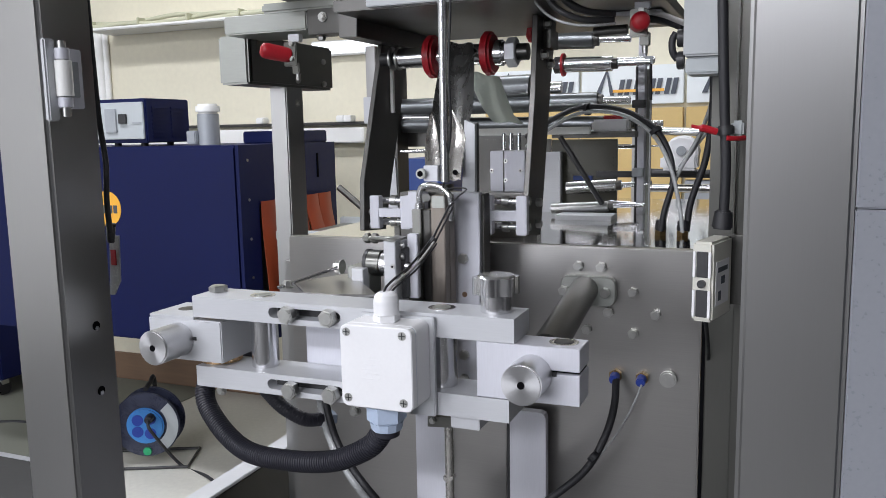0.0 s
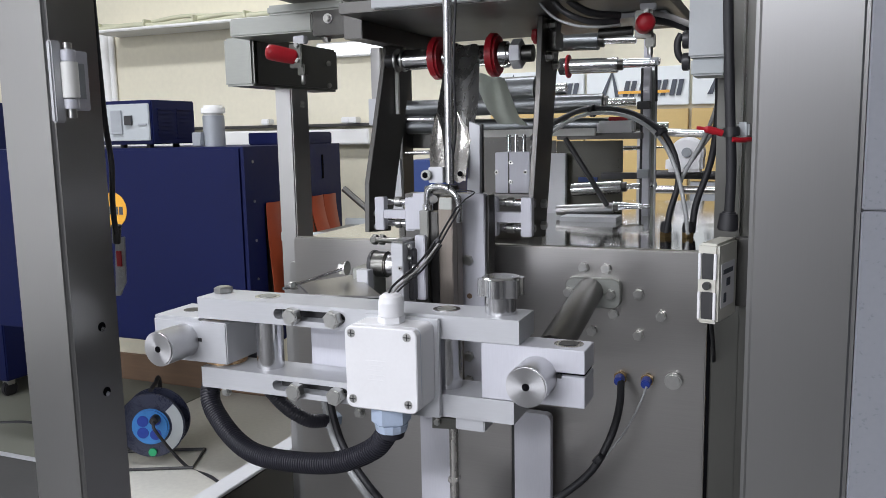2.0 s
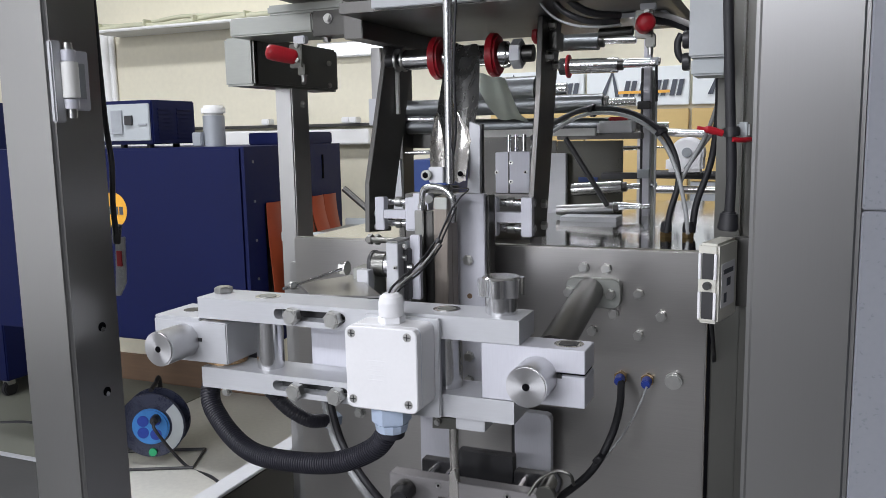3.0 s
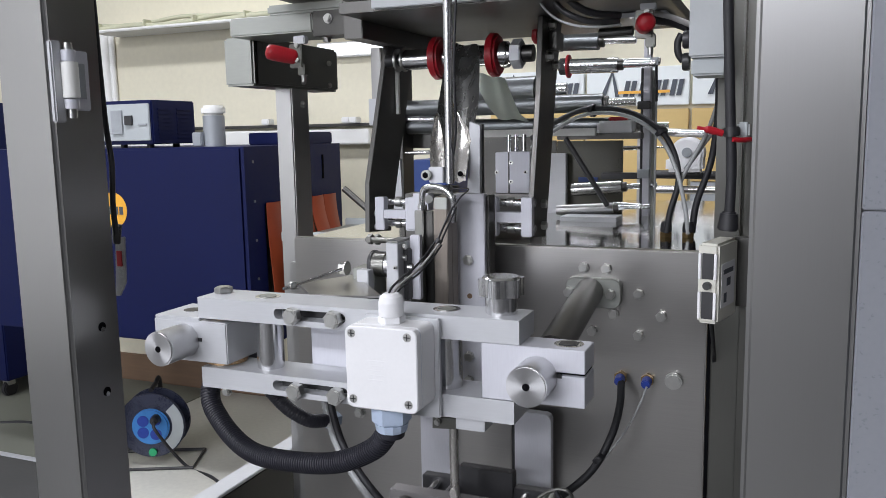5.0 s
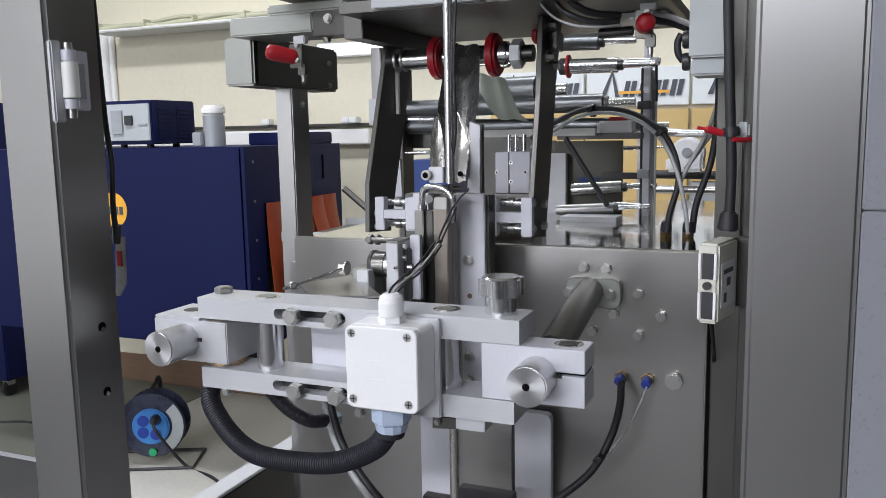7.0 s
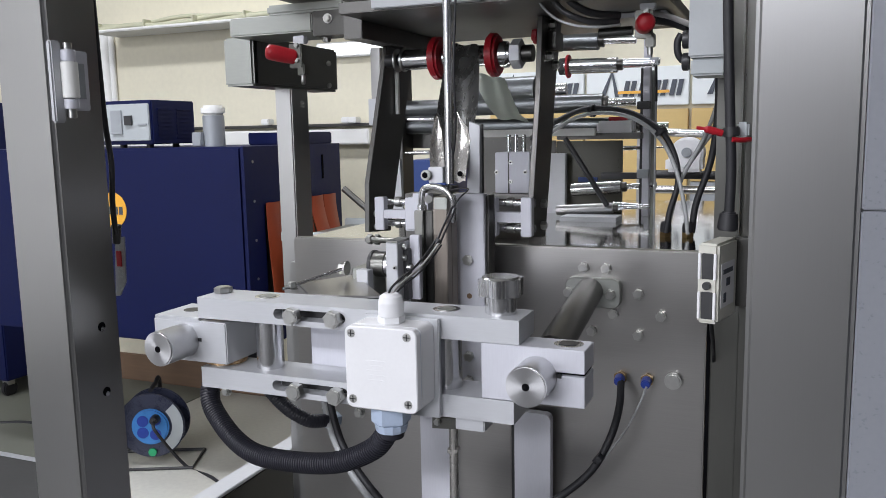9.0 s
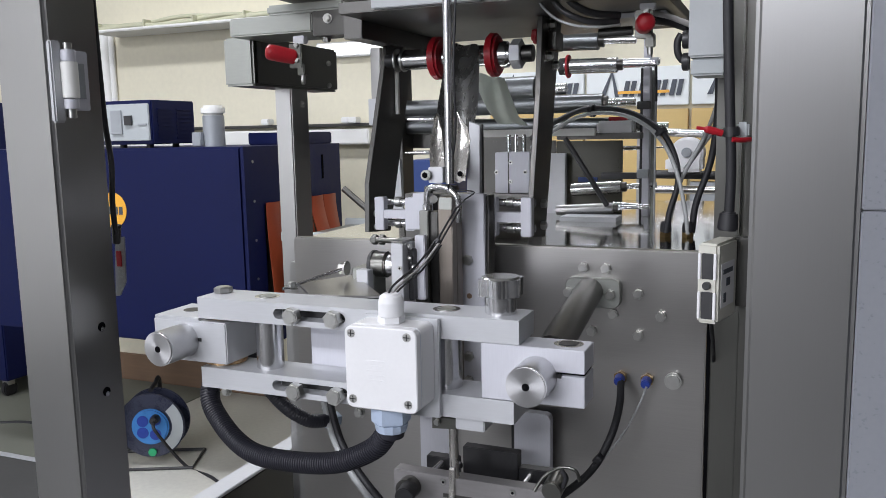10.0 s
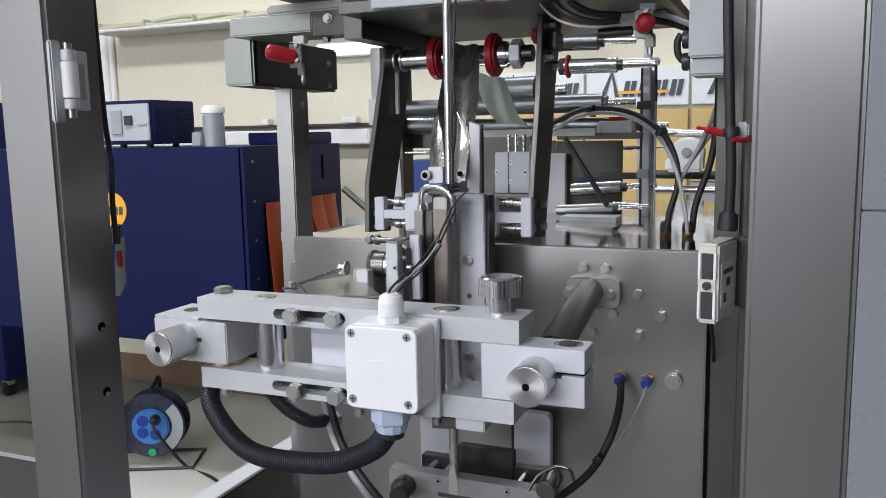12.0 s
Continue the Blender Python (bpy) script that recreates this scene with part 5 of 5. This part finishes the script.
for p in ((-0.3219, 1.0000, 1.2308), (-0.3221, 1.0000, 1.2063), (-0.3025, 1.0000, 1.2186), (-0.3410, 1.0000, 1.2185)):
    cap_screw(p, (0, -1, 0), gc, 0.0026, 0.002)
for px in (-0.3309, -0.3210, -0.3105):
    rod("piston_rod", (px, 1.02, 1.2437), (px, 1.02, 1.2660), 0.0028, CHROME, gc)
block("foot", -0.3483, -0.2952, 0.99, 1.05, 1.1345, 1.1911, m=STEEL_H, parent=gc)


# ---------------------------------------------------------------- top works
top = thing("top_carriage", (-0.3, 0.95, 1.40), "dark steel top plate with pale front rails", "machine top")
ZT = 1.4001
block("plate", -0.455, -0.1131, 0.805, 1.13, ZT, ZT + 0.012, m=STEEL_DARK, parent=top)
block("front_rail", -0.4091, -0.2885, 0.793, 0.8045, ZT + 0.001, ZT + 0.03, m=GUARD, parent=top)
block("edge_rail", -0.6472, -0.5287, 0.95, 1.0, 1.4296, 1.4424, m=SATIN, parent=top, bevel=0.003)
block("hanger", -0.5763, -0.48, 0.95, 0.985, ZT - 0.002, ZT + 0.03, m=STEEL_DARK, parent=top)
block("left_side", -0.48, -0.456, 0.86, 1.13, ZT - 0.02, ZT + 0.012, m=STEEL_DARK, parent=top)
block("slab", -0.6317 , -0.5380, 0.9, 1.1, 1.4372 + 0.012, 1.4657, m=STEEL_DARK, parent=top)
hex_bolt((-0.5525, 0.9495, 1.4193), (0, -1, 0), top, 0.0052, 0.004)
hex_bolt((-0.5673, 0.97, 1.3986), (0, 0, -1), top, 0.006, 0.005)
block("corner_cheek", -0.5188, -0.5043, 1.0, 1.05, 1.2910, 1.3843, m=STEEL_V, parent=top)
block("cheek_lug", -0.5135, -0.5000, 0.98, 1.0, 1.2816, 1.3164, m=ALU, parent=top)
# right part of the top
block("valve_plate", -0.1904, -0.1253, 0.95, 1.05, ZT - 0.006, ZT - 0.001, m=ALU, parent=top)
for pts, m_, r_ in (([(-0.2400, 0.8400, 1.4081), (-0.2352, 0.8400, 1.3965), (-0.2203, 0.8400, 1.3831), (-0.1997, 0.8400, 1.3750), (-0.1788, 0.8500, 1.3736), (-0.1608, 0.8700, 1.3768)], CLEAR, 0.0014), ([(-0.2262, 0.8400, 1.4070), (-0.2174, 0.8400, 1.3941), (-0.2027, 0.8400, 1.3841), (-0.1846, 0.8500, 1.3790), (-0.1632, 0.8700, 1.3804)], BLACK_PAINT, 0.0034), ([(-0.2140, 0.8500, 1.4075), (-0.2034, 0.8500, 1.3966), (-0.1869, 0.8600, 1.3887), (-0.1639, 0.8800, 1.3873)], BLACK_PAINT, 0.004)):
    hose("tube_loop", pts, r_, m_, top, "thin tube loop under the top plate")
hose("black_lead", [(-0.1403, 0.9300, 1.3880), (-0.1240, 0.9200, 1.3846), (-0.1069, 0.9000, 1.3777), (-0.0923, 0.8800, 1.3700)], 0.0052, RUBBER, top)
hose("white_lead", [(-0.1329, 0.9200, 1.3922), (-0.1186, 0.9100, 1.3871), (-0.1035, 0.8900, 1.3792), (-0.0913, 0.8700, 1.3722)], 0.003, WIRE_WHITE, top)
rod("cross_spindle", (-0.2061, 0.9800, 1.3816), (-0.1668, 0.9800, 1.3824), 0.006, STEEL_DARK, top)


def toggle(at, tip, label):
    at, tip = Vector(at), Vector(tip)
    t = thing("toggle_clamp", at, label, "toggle clamp", "toggle clamps")
    part("grip", b_tube([tip, tip.lerp(at, 0.15), tip.lerp(at, 0.5), tip.lerp(at, 0.85), tip.lerp(at, 1.0)], [0.0050, 0.0074, 0.0088, 0.0095, 0.0098, 0.0098, 0.0097, 0.0096, 0.0094, 0.0092, 0.0090, 0.0086, 0.0076], n=3, seg=16), RED, t, "red rubber grip", True)
    part("lever", b_box(at.x - 0.008, at.x + 0.010, at.y - 0.004, at.y + 0.004, at.z - 0.013, at.z + 0.016, 0.001), STEEL_MID, t)
    part("base", b_box(at.x - 0.004, at.x + 0.012, at.y, at.y + 0.010, at.z + 0.0162, at.z + 0.026, 0.001), ALU, t)
    part("pivot_block", b_box(at.x + 0.002, at.x + 0.012, at.y - 0.002, at.y + 0.01, at.z - 0.022, at.z - 0.008, 0.001), STEEL_MID, t)
    for dz in (0.0, 0.018):
        rod("rivet", (at.x + 0.004, at.y - 0.007, at.z + dz - 0.004), (at.x + 0.004, at.y - 0.003, at.z + dz - 0.004), 0.003, BOLT, t, seg=12)
    rod("spindle", (at.x + 0.007, at.y + 0.004, at.z - 0.03), (at.x + 0.007, at.y + 0.004, at.z - 0.01), 0.003, BOLT, t)


toggle((-0.5619, 0.8850, 1.3656), (-0.5891, 0.8600, 1.3725), "steel toggle clamp with a red grip on the housing")
toggle((-0.1418, 0.8950, 1.3772), (-0.1330, 0.8600, 1.3772), "steel toggle clamp with a red grip under the top plate")

hb = thing("housing_box", (-0.7264, 1.1, 1.3403), "grey steel housing box carried by the slim post", "housing")
part("body", b_box(-0.7524, -0.7025, 1.0, 1.235, 1.3419, 1.4174 - 0.006, 0.004), STEEL_MID, hb)
block("front_cover", -0.7524, -0.7025, 0.9925, 0.9995, 1.3419, 1.4159 - 0.006, m=SATIN, parent=hb, bevel=0.003)
block("lid", -0.7085, -0.5775, 0.95, 1.04, 1.4077 - 0.003, 1.4289, m=SATIN, parent=hb, bevel=0.002)
for p in ((-0.7025, 1.2, 1.3866), (-0.7025, 1.2, 1.3508), (-0.7025, 1.12, 1.3524)):
    hex_bolt(p, (1, 0, 0), hb, 0.0045, 0.004, washer=False)

# ---------------------------------------------------------------- right-hand boxes and cables
eb = thing("electric_box", (-0.0732, 0.87, 1.3211), "grey painted electric box with side glands", "electric box")
part("body", b_box(-0.0907, -0.0551, 0.85, 0.91, 1.3383, 1.55, 0.002), GUARD, eb)
part("base", b_box(-0.0888, -0.0561, 0.855, 0.908, 1.3211, 1.3383 - 0.0004, 0.002), PANEL_GREY, eb)
for z_ in (1.3363, 1.3582):
    part("gland", b_cyl((-0.0916, 0.872, z_), (-0.0987, 0.872, z_), 0.009, None, 12, 0.001), BLACK_PAINT, eb, smooth=True)
hose("stub_cable", [(-0.0981, 0.872, 1.3372), (-0.1027, 0.8700, 1.3447), (-0.1035, 0.8700, 1.3559), (-0.0998, 0.8700, 1.3639)], 0.0036, RUBBER, eb)

pc = thing("power_cable", (-0.0435, 0.7500, 1.1898), "thick black power cable into the sensor box", "cable")
hose("cable", [(-0.0496, 0.7500, 1.4041), (-0.0477, 0.7500, 1.3533), (-0.0443, 0.7500, 1.2823), (-0.0420, 0.7500, 1.2341), (-0.0426, 0.7500, 1.1923)], 0.0044, RUBBER, pc)
part("strain_relief", b_cyl((-0.0427, 0.7500, 1.1972), (-0.0437, 0.7500, 1.1809), 0.0074, 0.0092, 24, 0.0015), RUBBER, pc, "black strain relief", True)

sb = thing("sensor_box", (-0.0524, 0.75, 1.0954), "cream plastic relay box with two dark connectors", "sensor box")
SX0, SX1 = -0.0677, -0.0494
SZ0, SZ1 = 1.0992, 1.1703
sbb = part("body", b_box(SX0, SX1, 0.735, 0.788, SZ0, SZ1, 0.0022, 2), CREAM_PLASTIC, sb)
SM = (SX0 + SX1) / 2
SH = SZ1 - SZ0
for a, b in ((0.56, 0.88), (0.06, 0.40)):
    c = block("connector", SM - 0.005, SM + 0.005, 0.7338, 0.736, SZ0 + a * SH, SZ0 + b * SH, m=BLACK_PAINT, parent=sbb, label="dark connector", bevel=0.0004)
    for s in (-1, 1):
        block("rib", SM + s * 0.0068 - 0.0012, SM + s * 0.0068 + 0.0012, 0.7325, 0.7352, SZ0 + a * SH, SZ0 + b * SH, m=WHITE_PLASTIC, parent=sbb, bevel=0.0004)
part("knob", b_cyl((SM, 0.7355, SZ0 + 0.48 * SH), (SM, 0.731, SZ0 + 0.48 * SH), 0.0036, None, 16, 0.0005), BLACK_PAINT, sb, smooth=True)
lab = block("side_label", SX1, SX1 + 0.0004, 0.743, 0.779, SZ0 + 0.18 * SH, SZ0 + 0.74 * SH, m=LABEL_WHITE, parent=sb, bevel=0)
for k, (a, b, c, d) in enumerate(((0.44, 0.54, 0.757, 0.767), (0.60, 0.66, 0.748, 0.774), (0.24, 0.36, 0.75, 0.757))):
    block("label_bar", SX1 + 0.0004, SX1 + 0.0007, c, d, SZ0 + a * SH, SZ0 + b * SH, m=SIGN_DARK, parent=lab, bevel=0)
block("mount_foot", SX1 - 0.006, SX1 + 0.012, 0.789, 0.80, SZ0 + 0.1 * SH, SZ1, m=STEEL_DARK, parent=sb)

sb.rotation_euler = (0, 0, radians(-14))
sb.location.x += 0.004

tagged(hose("sensor_lead", [(-0.0558, 0.7600, 1.0947), (-0.0568, 0.7900, 1.0781), (-0.0589, 0.8400, 1.0532), (-0.0623, 0.9000, 1.0266), (-0.0642, 0.9300, 1.0120)], 0.0020, RUBBER), "thin black lead below the cream sensor box", "cable")

strap = thing("cable_strap", (-0.0488, 0.7420, 1.2657), "red cable strap round the black cable", "strap")
part("tail", b_tube([(-0.0700, 0.7350, 1.2704), (-0.0601, 0.7380, 1.2683), (-0.0497, 0.7420, 1.2652)], [0.0016, 0.0032, 0.003], n=5, seg=8), RED, strap, "red strap tail", True)
part("loop", b_cyl((-0.0435, 0.7500, 1.2703), (-0.0428, 0.7500, 1.2621), 0.0075, None, 20, 0.001), BLACK_PAINT, strap, "black strap loop", True)
part("clip", b_box(-0.0390, -0.0285, 0.755, 0.78, 1.2610, 1.2745, 0.002), PANEL_GREY, strap, "grey wall clip")
part("red_edge", b_tube([(-0.0415, 0.7450, 1.2598), (-0.0345, 0.7500, 1.2591), (-0.0276, 0.7600, 1.2594)], 0.0022, n=4, seg=8), RED, strap, smooth=True)

# arching tubes to the table glands
for k, (px, pts, r, m_) in enumerate(((0, [(-0.1344, 1.0500, 1.1402), (-0.1301, 1.0500, 1.1668), (-0.1218, 1.0600, 1.2051), (-0.1292, 1.0700, 1.2401), (-0.1500, 1.0800, 1.2701), (-0.1931, 1.1000, 1.2929), (-0.2502, 1.1200, 1.2986), (-0.2989, 1.1400, 1.2830), (-0.3421, 1.1600, 1.2597)], 0.0037, RUBBER),
                                      (1, [(-0.1077, 1.0500, 1.1389), (-0.1118, 1.0500, 1.1707), (-0.1249, 1.0600, 1.2192), (-0.1491, 1.0750, 1.2601), (-0.1913, 1.0900, 1.2869), (-0.2479, 1.1100, 1.2916), (-0.2962, 1.1300, 1.2727), (-0.3392, 1.1500, 1.2460)], 0.0027, CLEAR),
                                      (2, [(-0.1039, 1.0600, 1.1399), (-0.0994, 1.0600, 1.1770), (-0.0833, 1.0600, 1.2296), (-0.0769, 1.0600, 1.2878), (-0.0775, 1.0600, 1.3552)], 0.0042, RUBBER),
                                      (3, [(-0.1356, 1.0700, 1.1378), (-0.1195, 1.0700, 1.2045), (-0.0916, 1.0700, 1.2607), (-0.0769, 1.0700, 1.3085), (-0.0762, 1.0700, 1.3559)], 0.0026, CLEAR),
                                      (4, [(-0.1155, 1.0750, 1.2185), (-0.0970, 1.0750, 1.2453), (-0.0803, 1.0750, 1.2743), (-0.0750, 1.0750, 1.3222)], 0.0026, CLEAR))):
    t = thing("arched_tube", pts[0], "black air hose rising from the table" if m_ is RUBBER else "milky clear air tube rising from the table", "air tube", "arched tubes")
    hose("tube", pts, r, m_, t, n=8)
for p in ((-0.1350, 1.0550, 1.1353), (-0.1081, 1.0550, 1.1347)):
    t = thing("table_gland", (p[0], p[1], 1.1345), "brass tube gland on the polished table", "gland", "table glands")
    part("hex", b_cyl((p[0], p[1], 1.1345), (p[0], p[1], 1.1410), 0.0078, None, 6, 0.0006), BRASS, t)
    part("neck", b_cyl((p[0], p[1], 1.1410), (p[0], p[1], 1.154), 0.0075, 0.0062, 18, 0.001), RUBBER, t, smooth=True)
for p, q in (((-0.2444, 1.1150, 1.2961), (-0.2394, 1.1130, 1.2959)), ((-0.1475, 1.0780, 1.2672), (-0.1445, 1.0770, 1.2629))):
    t = thing("cable_tie", p, "small black tie round the arched tubes", "cable tie")
    part("band", b_cyl(p, q, 0.0085, None, 14), RUBBER, t, smooth=True)

# low frame rail
rl = thing("low_frame_rail", (-0.86, 1.0, 0.68), "stainless lower frame rail beside the panel", "frame rail")
# Dark face and pale lip put shade and light into one rail's colours.
part("rail", b_box(-0.854, -0.818, 0.62, 1.30, 0.50, 0.6935, 0.002), STEEL_DARK, rl, "dark steel rail face in place of shade")
part("lip", b_box(-0.855, -0.817, 0.62, 1.30, 0.694, 0.70, 0.001), ALU, rl, "pale top flange standing in for the lit top")
for yy in (0.66, 1.25):
    block("leg", -0.853, -0.819, yy - 0.02, yy + 0.02, 0.0, 0.4995, m=STEEL_V, parent=rl)


# ---------------------------------------------------------------- moving jaw and film
JB = (-0.285, 0.75, 0.86)
jaw = thing("sealing_jaw", JB, "grey steel sealing jaw carriage with black inserts", "sealing jaw")
JT = 0.9202
block("front_bar", -0.3741, -0.2079, 0.735, 0.752, JT - 0.07, JT, m=JAW_STEEL, parent=jaw)
block("bar_slot", -0.3178, -0.2532, 0.7344, 0.7351, JT - 0.022, JT - 0.018, m=STEEL_DARK, parent=jaw, bevel=0)
part("connector", b_cyl((-0.3464, 0.7000, 0.9075), (-0.3542, 0.735, 0.9051), 0.0095, None, 28, 0.001), RUBBER, jaw, "black round connector", True)
part("connector_ring", b_cyl((-0.3542, 0.72, 0.9051), (-0.3542, 0.735, 0.9051), 0.0115, None, 28, 0.001), STEEL_DARK, jaw, smooth=True)
block("insert", -0.3153, -0.2530, 0.785, 0.798, 0.8995 - 0.03, 0.9345, m=BLACK_PAINT, parent=jaw, label="black heated insert")
block("left_shoe", -0.3586, -0.3221, 0.785, 0.798, 0.8939 - 0.04, 0.9182, m=BLACK_PAINT, parent=jaw)
block("right_shoe", -0.2519, -0.2108, 0.785, 0.798, 0.9074 - 0.04, 0.9192, m=BLACK_PAINT, parent=jaw)
for px in (-0.3392, -0.3194, -0.2392):
    rod("link_rod", (px, 0.752, JT - 0.008), (px, 0.786, JT - 0.008), 0.0042, CHROME, jaw)
part("right_fitting", b_cyl((-0.2023, 0.7300, 0.9234), (-0.2020, 0.76, 0.9267), 0.010, None, 24, 0.001), STEEL_MID, jaw, smooth=True)
hose("wire_loop", [(-0.2209, 0.7350, 0.9195), (-0.2107, 0.7400, 0.9354), (-0.1937, 0.7400, 0.9460), (-0.1808, 0.7400, 0.9444), (-0.1780, 0.7450, 0.9324)], 0.0017, STEEL_MID, jaw, "thin grey wire loop")
hose("black_loop", [(-0.1923, 0.7350, 0.9275), (-0.1895, 0.7350, 0.9377), (-0.1935, 0.7350, 0.9457)], 0.0022, RUBBER, jaw)
for px in (-0.3176, -0.2430):
    cap_screw((px, 0.735, JT - 0.006), (0, -1, 0), jaw, 0.003, 0.0008)

stick = thing("film_stick", (-0.3012, 0.74, 0.72), "silver film stick hanging below the guide", "film stick")
part("tube", b_tube([(-0.3012, 0.74, 1.085), (-0.3012, 0.74, 1.02), (-0.3015, 0.74, 0.96), (-0.3009, 0.74, 0.915), (-0.3015, 0.74, 0.86), (-0.3010, 0.74, 0.81), (-0.3012, 0.74, 0.72)], 0.0047, n=8, seg=16), FILM, stick, smooth=True)
for zc in (1.02, 0.915, 0.81):
    part("seal_crease", b_prism([(-0.3068, zc), (-0.3012, zc - 0.003), (-0.2956, zc + 0.002), (-0.2958, zc + 0.006), (-0.3012, zc + 0.003), (-0.3066, zc + 0.005)], "y", 0.7352, 0.7445, 0.0005), FILM, stick, "crimped cross seal")

pouch = thing("pinched_pouch", (-0.3012, 0.738, 0.90), "flattened silver pouch end in the jaw", "film pouch")
part("film", b_prism([(-0.3050, 0.93), (-0.2990, 0.936), (-0.2950, 0.918), (-0.2925, 0.85), (-0.3105, 0.85), (-0.3068, 0.905)], "y", 0.7345, 0.7415, 0.001), FILM, pouch)


def motions():
    cycle = 1.872
    lift = [(-0.13, -0.105), (-0.05, -0.066), (0.0, -0.032), (0.06, -0.004), (0.12, 0.0), (0.70, 0.0), (0.78, -0.008), (0.88, -0.024), (0.98, -0.043), (1.08, -0.063), (1.18, -0.084), (1.28, -0.105)]
    shut = [(-0.42, 0.0), (-0.34, 0.006), (0.26, 0.006), (0.38, 0.0)]

    def value(table, ph, period):
        ph = (ph - table[0][0]) % period + table[0][0]
        for (a, u), (b, v) in zip(table, table[1:]):
            if a <= ph <= b:
                return u + (v - u) * (ph - a) / (b - a)
        return table[-1][1] if abs(table[-1][1] - table[0][1]) < 1e-6 else table[0][1]

    ts = [k / 20 for k in range(241)]
    jaw_rows, slide_rows, pouch_rows, knob_rows, stick_rows, wire_rows, sag_rows = [], [], [], [], [], [], []
    sag = [(0.65, 0.0), (0.75, 3.0), (1.25, 3.0), (1.40, 0.0)]
    sb_ = Vector((BASE["clamp_slide"]))
    for t in ts:
        ph = t - 0.38
        z = value(lift, ph, cycle)
        x = value(shut, ph, cycle)
        jaw_rows.append((t, pose(JB[0] + x, JB[1], JB[2] + z)))
        slide_rows.append((t, pose(sb_.x + x, sb_.y, sb_.z)))
        turn = 80 * x / 0.006
        pouch_rows.append((t, pose(-0.3012, 0.738, 0.90 + z, 0, 0, turn)))
        stick_rows.append((t, pose(-0.3012, 0.74, 0.72 + z)))
        knob_rows.append((t, pose(-0.2235, 0.664, BZ3 + 0.0160, 0, 0, 28 + t)))
        wire_rows.append((t, pose(*TIE, 0, 7.5 * x / 0.006, 0)))
        sag_rows.append((t, pose(*SAG, value(sag, ph, cycle))))
    walk(jaw, jaw_rows)
    walk(slide, slide_rows)
    walk(pouch, pouch_rows)
    walk(stick, stick_rows)
    walk(knob, knob_rows)
    walk(upper_wires, wire_rows)
    walk(back_run, sag_rows)


motions()
